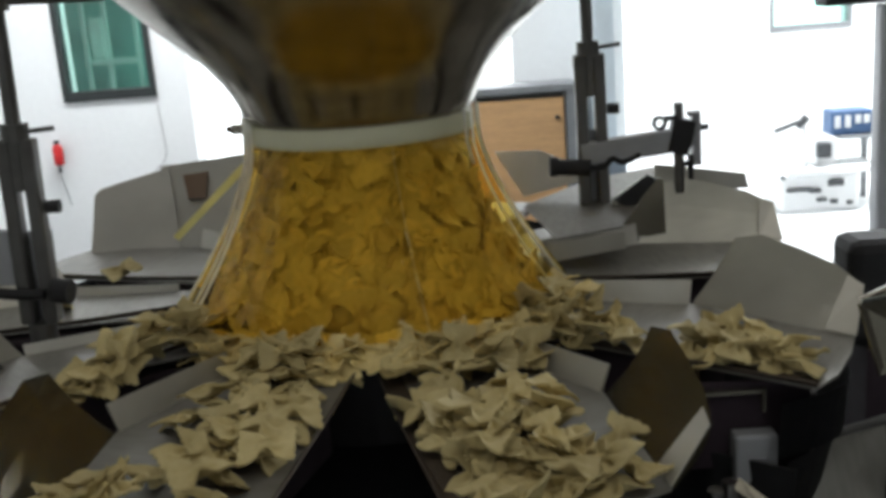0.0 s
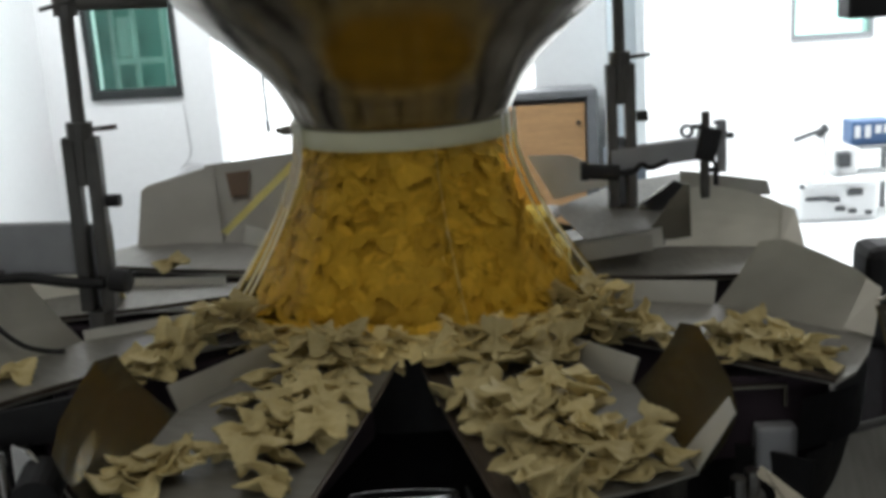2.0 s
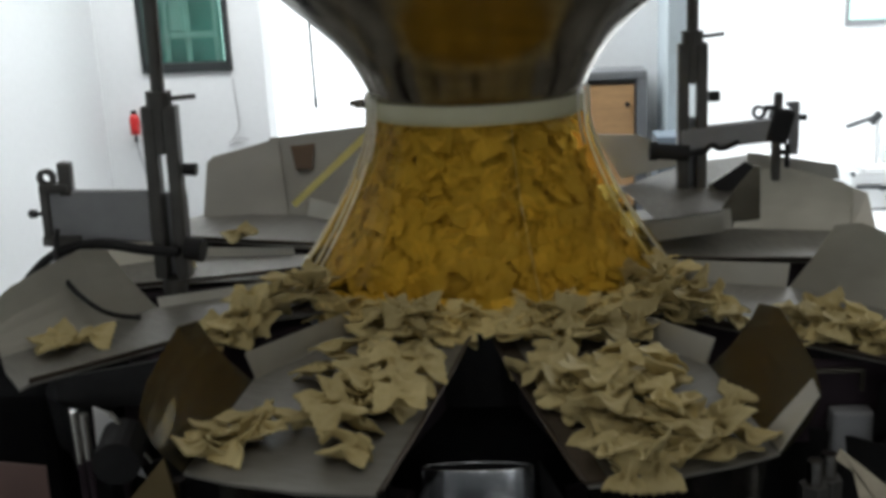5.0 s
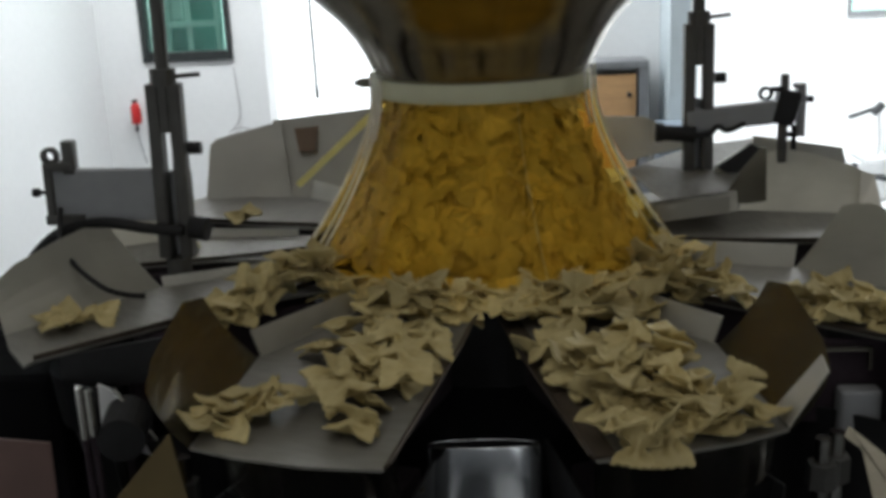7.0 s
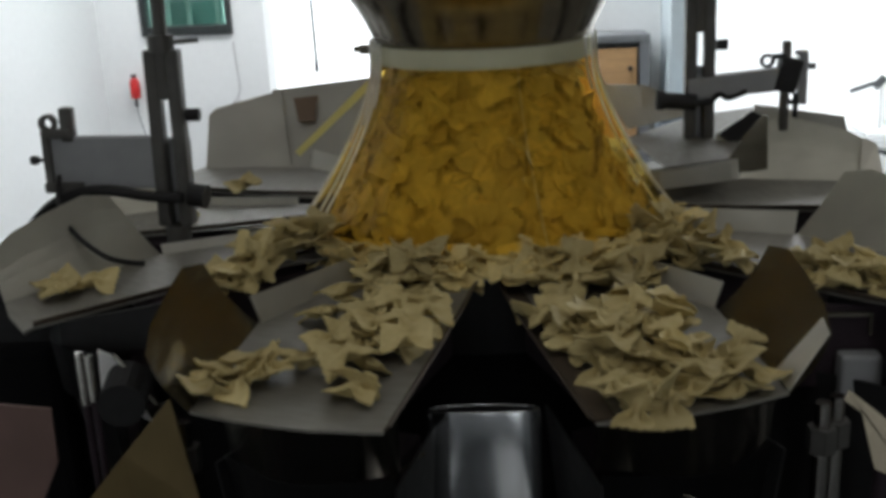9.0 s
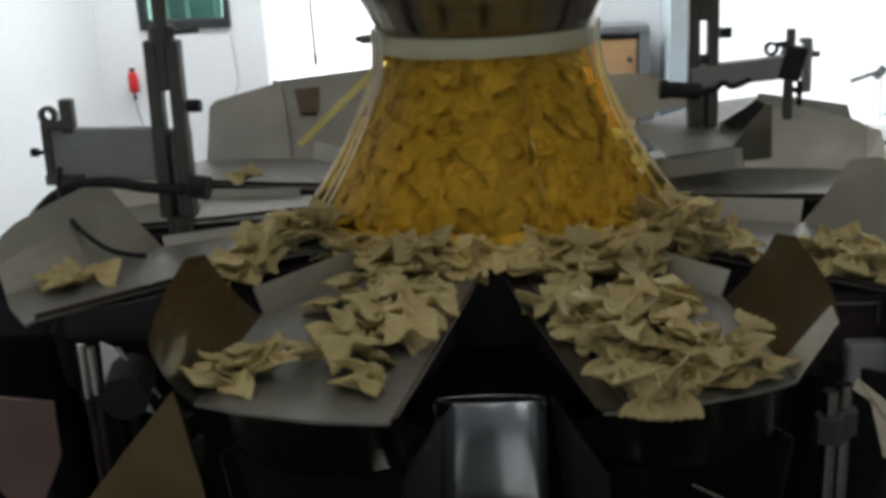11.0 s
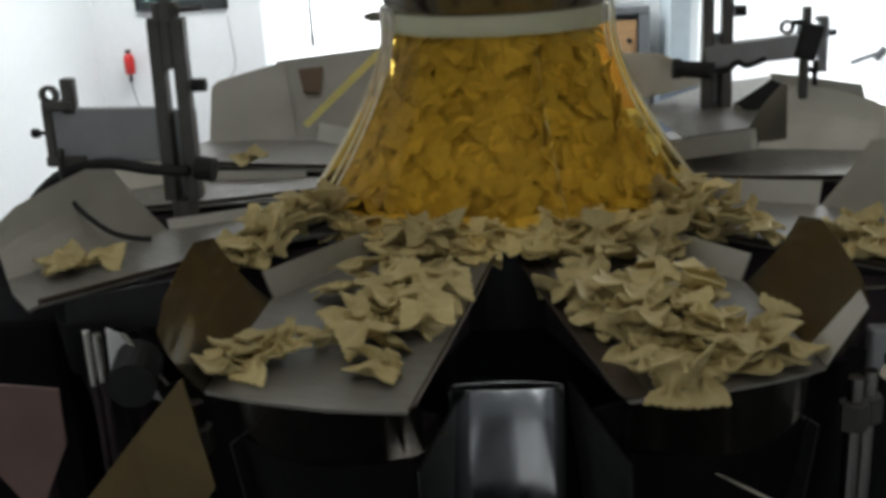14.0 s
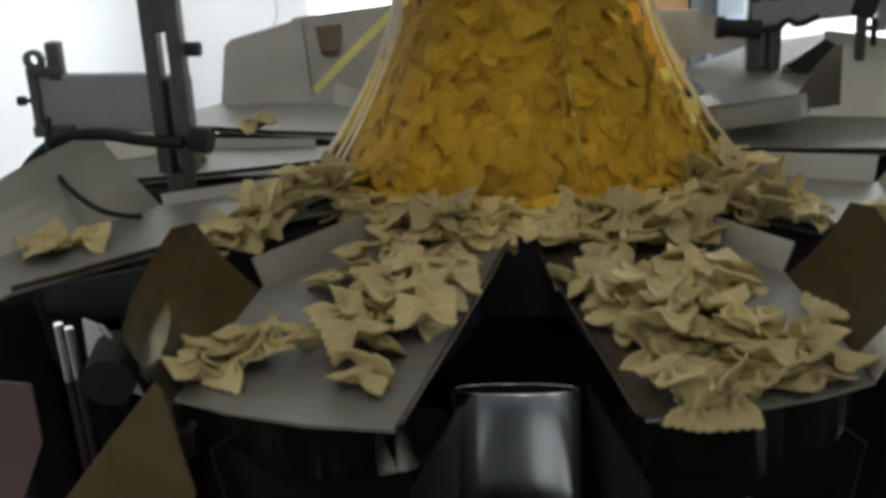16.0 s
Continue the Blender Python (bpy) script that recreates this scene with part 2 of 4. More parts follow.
def room():
    slab("floor", -2.6, 5.6, -3.6, 6.8, -0.2, 0.0, FLOOR, "grey painted factory floor")
    # white slab laid on the grey floor for the strong light there
    slab("floor_bright", 0.98, 5.4, 3.2, 6.4, 0.0, 0.232, WALL, "pale floor area, its strong daylight put into the colour")
    # black slab added to keep the space under the weigher dark
    slab("platform", -2.0, 0.9, -1.3, 3.0, 0.0, 0.03, MAT, "black slab added for the shade under the weigher")
    # three unseen white strips, added to be mirrored in the cylinder and rims
    slab("floor_walkway", 0.10, 0.85, -3.3, -1.34, 0.0, 0.012, WALL, "unseen white strip added for bright streaks in polished steel")
    slab("floor_walkway_west", -1.75, -1.35, -3.3, -1.34, 0.0, 0.012, WALL, "unseen white strip added for bright streaks in polished steel")
    slab("floor_walkway_middle", -0.95, -0.70, -3.3, -1.34, 0.0, 0.012, WALL, "unseen white strip added for bright streaks in polished steel")
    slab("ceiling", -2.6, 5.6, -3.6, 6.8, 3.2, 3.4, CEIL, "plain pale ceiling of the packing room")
    wall_with_hole("wall_north", -2.10, 0.855, 4.3, 4.5, 3.2, [(-1.865, -1.395, 1.12, 2.00), (-1.23, 0.4, 0.4, 2.7)], WALL, "white painted wall with a window and a wide bright opening")
    slab("wall_west", -2.30, -2.10, -3.6, 6.6, 0.0, 3.2, WALL, "white painted side wall")
    wall_with_hole("wall_far", 0.855, 5.4, 6.4, 6.6, 3.2, [(2.31, 2.87, 1.07, 1.78)], WALL, "overexposed white wall with a small framed window")
    slab("wall_east", 5.4, 5.6, -3.6, 6.6, 0.0, 3.2, WALL, "white painted side wall")
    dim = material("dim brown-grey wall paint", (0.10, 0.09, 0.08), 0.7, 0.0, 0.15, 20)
    wall_with_hole("wall_south", -2.10, 2.4, -3.6, -3.4, 3.2, [(-1.35, -1.05, 0.4, 2.3), (-0.12, 0.10, 0.4, 2.4), (0.55, 0.95, 0.4, 2.4)], FRAME_GREY, "dark grey wall with narrow bright openings behind the machine")
    slab("backdrop_south", -2.0, 2.3, -3.92, -3.9, 0.0, 3.0, DAY, "bright overcast daylight outside narrow openings")
    # unseen dark wall, added so that the front flaps mirror something dark
    slab("wall_partition", 2.4, 2.5, -0.7, 2.2, 0.0, 3.2, dim, "unseen dark wall added to dim the reflections in the front flaps")
    # unseen white wall, added so that the side flaps mirror something bright
    slab("wall_southeast", 2.4, 2.5, -3.6, -0.704, 0.0, 3.2, WALL, "unseen white wall added to brighten the reflections in the side flaps")
    slab("wall_return", 0.855, 0.95, 4.3, 6.4, 0.0, 3.2, WALL, "short white return wall")
    slab("pillar", 0.76, 0.85, 3.95, 4.296, 0.0, 3.2, material("bluish pillar paint", (0.62, 0.70, 0.74), 0.6, 0, 0.1, 20), "narrow bluish painted pillar beside the opening")
    slab("backdrop_daylight", -1.6, 0.7, 4.9, 4.92, 0.0, 3.1, DAY, "bright overcast daylight outside the opening")
    slab("backdrop_green", -2.09, -1.25, 5.0, 5.02, 0.7, 2.8, GREEN_GLASS, "dim green interior seen through a window")
    slab("backdrop_far", 2.0, 3.3, 6.9, 6.92, 0.7, 2.6, DAY, "bright daylight outside a small window")
    for name, x0, x1, z0, z1, y, mat, w in (("window_1", -1.865, -1.395, 1.12, 2.00, 4.3, FRAME_DARK, 0.03), ("window_2", 2.31, 2.87, 1.07, 1.78, 6.4, FRAME_GREY, 0.022)):
        win = thing(name, "small window with a dark frame in a white wall", "window")
        win["kind"] = "structure"
        bm = bmesh.new()
        box(bm, x0, x0 + w, y - 0.02, y + 0.06, z0, z1, 0.004), box(bm, x1 - w, x1, y - 0.02, y + 0.06, z0, z1, 0.004)
        box(bm, x0 + w, x1 - w, y - 0.02, y + 0.06, z0, z0 + w * 1.6, 0.004), box(bm, x0 + w, x1 - w, y - 0.02, y + 0.06, z1 - w, z1, 0.004)
        part("window_frame", bm, mat, win)
        pane = part("pane", box(bmesh.new(), x0 + w, x1 - w, y + 0.02, y + 0.026, z0 + w, z1 - w), film("window glass", (0.72, 0.9, 0.85), 1.0), win)
        pane.visible_shadow = False


room()


# ---- feeder pans ----
def floor_z(u):
    """Height of a pan's floor above Z0 at the distance u from the machine's axis."""
    return 0.022 - 0.03 * (u - 0.29) if u > 0.25 else 0.0232 + 0.05 * (0.25 - u)


def make_pan(s, g=1.0, flapped=True):
    """A pan whose flap and inner side stand on the side s of it; the other edge, g of its full width away, has a low lip."""
    pan = thing("feeder_pan", "worn brushed steel vibrating feeder pan" + (" with one flared side flap" if flapped else " without a side flap"), "feeder pan", "feeder pans round the weigher")
    t = 0.0022
    z = floor_z
    bm = bmesh.new()
    sheet(bm, [(0.16, -s * 0.048, z(0.16)), (0.25, -s * g * 0.060, z(0.25)), (0.25, s * 0.078, z(0.25)), (0.16, s * 0.048, z(0.16))][::s], t)
    sheet(bm, [(0.25, -s * g * 0.060, z(0.25)), (0.34, -s * g * 0.070, z(0.34)), (0.434, -s * g * 0.080, z(0.434)), (0.443, -s * 0.03, z(0.443)), (0.444, s * 0.02, z(0.444)), (0.440, s * 0.056, z(0.440)), (0.292, s * 0.09, z(0.292)), (0.25, s * 0.078, z(0.25))][::s], t)
    part("pan_floor", bm, FLOOR_STEEL, pan)
    if flapped:
        # flap rolled up from the floor's edge, with a rounded outer corner
        bm = bmesh.new()
        low = [(0.293, 0.091), (0.330, 0.0825), (0.367, 0.074), (0.404, 0.0655), (0.440, 0.057)]
        high = [(0.328, 0.111, 0.082), (0.352, 0.112, 0.086), (0.385, 0.104, 0.078), (0.418, 0.095, 0.068), (0.440, 0.086, 0.055)]
        grid = []
        for k in range(6):
            f = k / 5
            sag = 0.004 * math.sin(math.pi * f)
            grid.append([bm.verts.new((a[0] + (b[0] - a[0]) * f, s * (a[1] + (b[1] - a[1]) * f + sag), z(a[0]) + (b[2] - z(a[0])) * f - sag * 0.4)) for a, b in zip(low, high)])
        faces = [bm.faces.new([grid[k][q], grid[k][q + 1], grid[k + 1][q + 1], grid[k + 1][q]][::s]) for k in range(5) for q in range(4)]
        bmesh.ops.solidify(bm, geom=faces, thickness=t)
        # front flaps get the darker steel, the others the lit copy
        flap = part("side_flap", bm, STEEL if g == 1.0 else FLAP, pan)
        if s > 0:
            # paler sheet on the flap's end stands for the light it catches
            bm = bmesh.new()
            sheet(bm, [(0.416, s * 0.0600, z(0.416) + 0.004), (0.4415, s * 0.0545, z(0.44) + 0.003), (0.4420, s * 0.0825, 0.056), (0.428, s * 0.0870, 0.062)][::s], 0.0012)
            part("bent_end", bm, FLAP, flap, "flap end painted paler for the light on it")
    bm = bmesh.new()
    rise = 0.022 if g > 0.5 else 0.010
    sheet(bm, [(0.18, s * 0.053, z(0.18)), (0.292, s * 0.088, z(0.292)), (0.292, s * (0.088 + rise * 0.36), z(0.292) + rise), (0.18, s * (0.053 + rise * 0.27), z(0.18) + rise * 0.82)][::s], t)
    part("inner_side", bm, FLAP, pan)
    # low lip along the other edge, with a dark brown strip beside it
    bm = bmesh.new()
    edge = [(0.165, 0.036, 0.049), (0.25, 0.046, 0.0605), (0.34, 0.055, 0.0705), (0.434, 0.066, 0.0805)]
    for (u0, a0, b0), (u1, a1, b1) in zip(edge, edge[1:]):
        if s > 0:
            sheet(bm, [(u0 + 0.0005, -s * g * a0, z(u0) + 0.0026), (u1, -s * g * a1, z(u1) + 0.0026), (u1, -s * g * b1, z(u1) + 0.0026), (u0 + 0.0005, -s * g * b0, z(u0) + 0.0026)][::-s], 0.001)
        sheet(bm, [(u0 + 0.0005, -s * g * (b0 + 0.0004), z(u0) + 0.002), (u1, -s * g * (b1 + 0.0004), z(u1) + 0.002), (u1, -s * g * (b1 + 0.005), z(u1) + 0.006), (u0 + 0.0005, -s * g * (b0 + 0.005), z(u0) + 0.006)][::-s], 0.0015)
    part("edge_lip", bm, LIP_DARK, pan, "low dark brown edge lip")
    # drive bracket below
    bm = bmesh.new()
    box(bm, 0.19, 0.34, -0.035, 0.035, -0.035, 0.017, 0.004)
    part("drive_bracket", bm, BROWN_DARK, pan)
    return pan


def pan_pose(a, out=0.0, up=0.0, tilt=0.0):
    """A pose whose x axis runs outwards at a degrees from the side of the camera."""
    a = radians(a)
    d = Vector((math.sin(a), -math.cos(a), 0))
    return Matrix.Translation((d.x * out, d.y * out, Z0 + up)) @ Matrix.Rotation(a - math.pi / 2, 4, "Z") @ Matrix.Rotation(radians(tilt), 4, "Y")


PANS = {"front_l": (-17.2, 0.016, -0.002), "front_r": (20.6, -0.004, -0.009), "l2": (-53.5, 0.02, 0.010), "r2": (59.5, -0.008, 0.0), "l3": (-85, 0.02, 0.012),
        "r3": (96, -0.006, 0.011), "l4": (-120, 0.02, 0.014), "r4": (130, 0, 0.0), "l5": (-149, 0.02, 0.016), "r5": (161, 0, 0.008)}
for keys, turned, wide, flapped in ((("front_l",), -1, 1.0, True), (("l2", "l3"), -1, 0.30, True), (("l4", "l5"), -1, 0.8, False),
                                    (("front_r",), 1, 1.0, True), (("r2", "r3"), 1, 0.75, True), (("r4", "r5"), 1, 0.8, False)):
    first = make_pan(turned, wide, flapped)
    first.matrix_world = pan_pose(*PANS[keys[0]])
    for key in keys[1:]:
        copy_thing(first, pan_pose(*PANS[key]))


# ---- weigher body below the pans ----
def body():
    w = thing("weigher_body", "round steel body of a multihead weigher under the pans", "machine")
    # faint upright streaks in the colour imitate reflections in the polish
    DRUM = material("polished drum steel, painted streaks", (0.74, 0.76, 0.78), 0.13, 1.0, 0.2, 30, 0.02, (5, 5, 0.4), blotch=1.6)
    # drum, core, top block and base plate are black in place of shade
    part("drum", lathe(bmesh.new(), [(0.0, -0.10), (0.17, -0.10), (0.18, -0.11), (0.18, -0.42), (0.0, -0.42)], 96), MAT, w, "drum painted black for the shade under the pans", True)
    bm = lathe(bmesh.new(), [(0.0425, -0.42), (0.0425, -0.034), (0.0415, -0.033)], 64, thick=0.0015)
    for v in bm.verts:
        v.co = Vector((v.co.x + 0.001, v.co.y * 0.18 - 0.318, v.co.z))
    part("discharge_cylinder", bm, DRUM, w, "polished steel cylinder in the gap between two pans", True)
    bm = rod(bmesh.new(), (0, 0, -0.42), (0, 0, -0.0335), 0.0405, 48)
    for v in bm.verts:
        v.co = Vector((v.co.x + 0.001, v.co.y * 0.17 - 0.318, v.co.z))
    part("dark_core", bm, MAT, w, "black plug painted for the shade inside the cylinder")
    part("top_ring", lathe(bmesh.new(), [(0.0, 0.0), (0.12, 0.0), (0.13, -0.068), (0.0, -0.068)], 48), BLACK, w, "block painted black for the shade under the pans")
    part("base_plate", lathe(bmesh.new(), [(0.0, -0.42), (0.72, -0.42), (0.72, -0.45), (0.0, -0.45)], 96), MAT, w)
    for a in (40, 140, 220, 320):
        d = pan_pose(a)
        p = d @ Vector((0.5, 0, 0))
        part("leg", rod(bmesh.new(), (p.x, p.y, -0.45), (p.x, p.y, -Z0), 0.03), STEEL, w)
    for a in (-34.5, -36.5, -70, -72.5, 39, 41.5, 76):
        p = pan_pose(a) @ Vector((0.40, 0, 0))
        part("support_rod", rod(bmesh.new(), (p.x, p.y, -0.42), (p.x, p.y, -0.035), 0.006), POLISHED, w, "thin chrome support rod")
        part("rod_nut", rod(bmesh.new(), (p.x, p.y, -0.075), (p.x, p.y, -0.055), 0.011, 6), DARK_STEEL, w)
    for x, y, z0, z1 in ((-0.298, -0.332, -0.018, 0.024), (-0.290, -0.334, -0.014, 0.022)):
        part("guide_rod", rod(bmesh.new(), (x, y, z0), (x, y, z1), 0.0032), POLISHED, w, "short chrome guide rod")
        part("rod_stem", rod(bmesh.new(), (x, y, -0.42), (x, y, z0 - 0.001), 0.0028), BROWN_DARK, w)
    # bright edges of the dark covers below the front pans
    for a, b in (((-0.101, -0.400, -0.079), (-0.041, -0.360, -0.047)), ((0.099, -0.380, -0.046), (0.175, -0.420, -0.072))):
        part("cover_edge", rod(bmesh.new(), a, b, 0.0012, 8), STEEL, w, "thin steel edge of a dark cover")
    w.matrix_world = Matrix.Translation((0, 0, Z0))
    part("dispersion_cone", lathe(bmesh.new(), [(0.0, 0.065), (0.02, 0.06), (0.155, 0.038), (0.168, 0.034), (0.166, 0.030), (0.0, 0.030)], 72), STEEL, w, "shallow steel dispersion cone", True)
    return w


body()


def make_hopper(rim):
    h = thing("weigh_hopper", "folded steel weigh hopper with an open top below a feeder pan", "hopper", "weigh hoppers round the weigher")
    t = 0.002
    r0, r1, wt, wb, zt, zb = 0.285, 0.415, 0.070, 0.055, -0.045, -0.24
    # hopper plates are black in place of the shade below the pans
    for s in (-1, 1):
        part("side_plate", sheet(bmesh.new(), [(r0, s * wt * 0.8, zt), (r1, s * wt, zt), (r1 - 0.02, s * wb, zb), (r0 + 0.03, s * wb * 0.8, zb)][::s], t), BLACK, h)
    # curved front sheet
    bm = bmesh.new()
    n = 14
    arc = [(math.cos(math.pi * (i / n - 0.5)), 2 * i / n - 1) for i in range(n + 1)]
    top = [bm.verts.new((0.404 + 0.034 * c, 0.070 * v, 0.006)) for c, v in arc]
    low = [bm.verts.new((0.400 + 0.034 * c, 0.068 * v, -0.040)) for c, v in arc]
    for i in range(n):
        bm.faces.new((top[i], low[i], low[i + 1], top[i + 1]))
    bmesh.ops.solidify(bm, geom=bm.faces[:], thickness=t)
    part("rim_band", bm, rim, h, "curved polished rim band" if rim is POLISHED else "curved rim band painted dark for shade", True)
    bm = bmesh.new()
    top = [bm.verts.new((0.408 + 0.020 * c, 0.067 * v, -0.041)) for c, v in arc]
    low = [bm.verts.new((r1 - 0.05 + 0.020 * c, wb * v, zb)) for c, v in arc]
    for i in range(n):
        bm.faces.new((top[i], low[i], low[i + 1], top[i + 1]))
    bmesh.ops.solidify(bm, geom=bm.faces[:], thickness=t)
    part("front_plate", bm, BLACK, h, "curved front sheet painted dark for shade", True)
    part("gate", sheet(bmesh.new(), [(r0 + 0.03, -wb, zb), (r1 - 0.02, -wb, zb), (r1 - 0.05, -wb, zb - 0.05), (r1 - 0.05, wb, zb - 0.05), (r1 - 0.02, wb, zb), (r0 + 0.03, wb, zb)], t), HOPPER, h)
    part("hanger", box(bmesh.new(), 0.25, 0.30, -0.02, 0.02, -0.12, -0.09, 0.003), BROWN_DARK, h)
    return h


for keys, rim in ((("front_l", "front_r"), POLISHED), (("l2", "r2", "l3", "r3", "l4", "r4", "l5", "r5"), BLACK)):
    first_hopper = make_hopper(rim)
    first_hopper.matrix_world = pan_pose(PANS[keys[0]][0])
    for key in keys[1:]:
        copy_thing(first_hopper, pan_pose(PANS[key][0]))


# ---- funnel and film curtain ----
def funnel():
    f = thing("infeed_funnel", "spun stainless steel infeed funnel hanging above the weigher", "funnel")
    f.matrix_world = Matrix.Translation((0, 0, Z0))
    prof = [(0.099, 0.199), (0.100, 0.206), (0.104, 0.212), (0.108, 0.219), (0.116, 0.236), (0.124, 0.249), (0.136, 0.264), (0.147, 0.274), (0.160, 0.286), (0.186, 0.309), (0.212, 0.334), (0.236, 0.361), (0.250, 0.385), (0.256, 0.41), (0.256, 0.62)]
    part("cone", lathe(bmesh.new(), prof, 128, thick=0.003), FUNNEL, f, "", True)
    for a in (60, 180, 300):
        x, y = 0.268 * math.sin(radians(a)), -0.268 * math.cos(radians(a))
        part("hanger", rod(bmesh.new(), (x, y, 0.5), (x, y, 3.2 - Z0), 0.010), DARK_STEEL, f)
    return f


funnel()


def curtain_profile(k, swell=0.0):
    """Radius and height of the curtain from the band (k=0) to its lower edge (k=1)."""
    z = 0.192 - 0.147 * k
    r = 0.1080 + 0.073 * k ** 1.5 + swell * k
    return r, z


def curtain():
    c = thing("film_curtain", "amber clear plastic strip curtain round the funnel's neck", "curtain")
    c.matrix_world = Matrix.Translation((0, 0, Z0))
    seams = [-124, -108, -98, -89, -80, -71, -63, 18, 70, 80, 90, 101, 150, 200]
    rng = random.Random(3)
    for i, d0 in enumerate(seams):
        d1 = seams[i + 1] if i + 1 < len(seams) else seams[0] + 360
        a0, a1 = radians(d0), radians(d1)
        sw = rng.uniform(-0.003, 0.004) if abs(d0) > 62 and abs(d1) > 62 and d0 != -63 else 0.0
        split = 0.006 if 18 in (d0, d1) else 0.008
        prof = [curtain_profile(k / 12, sw) for k in range(13)]
        part("strip", lathe(bmesh.new(), prof, max(4, round((d1 - d0) / 4)), a0 + split, a1 - split, thick=0.0008), FILM, c, "", True)
        if d0 == 18:
            continue
        bm = bmesh.new()
        if abs(d0) < 95:
            prof = [(0.1085, 0.214), (0.1090, 0.190)] + prof[1:]
        for k in range(len(prof) - 1):
            (r, z), (r2, z2) = prof[k], prof[k + 1]
            rod(bm, ((r + 0.0006) * math.sin(a0), -(r + 0.0006) * math.cos(a0), z), ((r2 + 0.0006) * math.sin(a0), -(r2 + 0.0006) * math.cos(a0), z2), 0.0017 if d0 < 0 else 0.0014, 8)
        part("seam", bm, EDGE, c, "film edge, its glint put into the colour")
    band = part("band", lathe(bmesh.new(), [(0.1045, 0.192), (0.1055, 0.1935), (0.1055, 0.2085), (0.1045, 0.210)], 96, thick=0.003), WHITE_BAND, c, "milky white clamping band", True)
    bm = bmesh.new()
    box(bm, -0.121, -0.106, -0.012, 0.0, 0.200, 0.209, 0.0015)
    rod(bm, (-0.126, -0.006, 0.2045), (-0.106, -0.006, 0.2045), 0.003)
    part("clamp_screw", bm, STEEL, band, "small steel clamp screw")
    # gathered folds of film below the band, pale to imitate daylight glints
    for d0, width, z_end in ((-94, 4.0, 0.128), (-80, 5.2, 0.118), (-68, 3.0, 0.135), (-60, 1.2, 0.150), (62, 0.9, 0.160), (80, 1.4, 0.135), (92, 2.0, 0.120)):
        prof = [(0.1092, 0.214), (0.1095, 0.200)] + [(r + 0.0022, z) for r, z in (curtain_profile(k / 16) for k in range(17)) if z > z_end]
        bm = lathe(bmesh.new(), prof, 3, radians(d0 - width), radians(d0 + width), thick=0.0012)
        part("film_fold", bm, EDGE, c, "film fold, its glint put into the colour", True)
    # strip that stands off
    bm = bmesh.new()
    sheet(bm, [(-0.1165, 0.03, 0.172), (-0.1115, 0.03, 0.166), (-0.1990, 0.045, 0.090), (-0.2040, 0.045, 0.095)], 0.0012)
    part("loose_strip", bm, LOOSE, c, "yellowish loose film strip standing off")
    return c


curtain()


# ---- sensor stands ----
def stand(m, side, group="level sensor stands"):
    """A slotted post with a rod, a cross arm and a clamped sensor; the arm points along side * x."""
    s = thing("sensor_stand", "dark steel stand with slotted post, cross arm and clamped sensor", "sensor stand", group)
    s.matrix_world = m
    for dx in (-0.0102, 0.0102):
        part("post_rail", box(bmesh.new(), dx - 0.0061, dx + 0.0061, -0.008, 0.008, -0.06, 0.105, 0.002), DARK_STEEL, s)
    part("post_plate", box(bmesh.new(), -0.0160, 0.0160, 0.0085, 0.0115, -0.06, 0.022, 0.001), GREY_PAINT, s)
    part("post_web", box(bmesh.new(), -0.0040, 0.0040, -0.008, 0.008, 0.060, 0.106, 0.001), DARK_STEEL, s)
    part("rod", rod(bmesh.new(), (0, 0, 0.10), (0, 0, 0.62), 0.0065), DARK_STEEL, s)
    collar = part("collar", rod(bmesh.new(), (0, 0, 0.103), (0, 0, 0.118), 0.012), DARK_STEEL, s, "dark clamp collar")
    part("handle", rod(bmesh.new(), (0.011, 0, 0.111), (0.034, 0, 0.113), 0.0022), DARK_STEEL, collar)
    part("foot", rod(bmesh.new(), (0, 0, -0.32), (0, 0, -0.06), 0.012), DARK_STEEL, s)
    part("knob", rod(bmesh.new(), (0.018, 0, 0.045), (0.03, 0, 0.045), 0.006), BLACK, s)
    return s


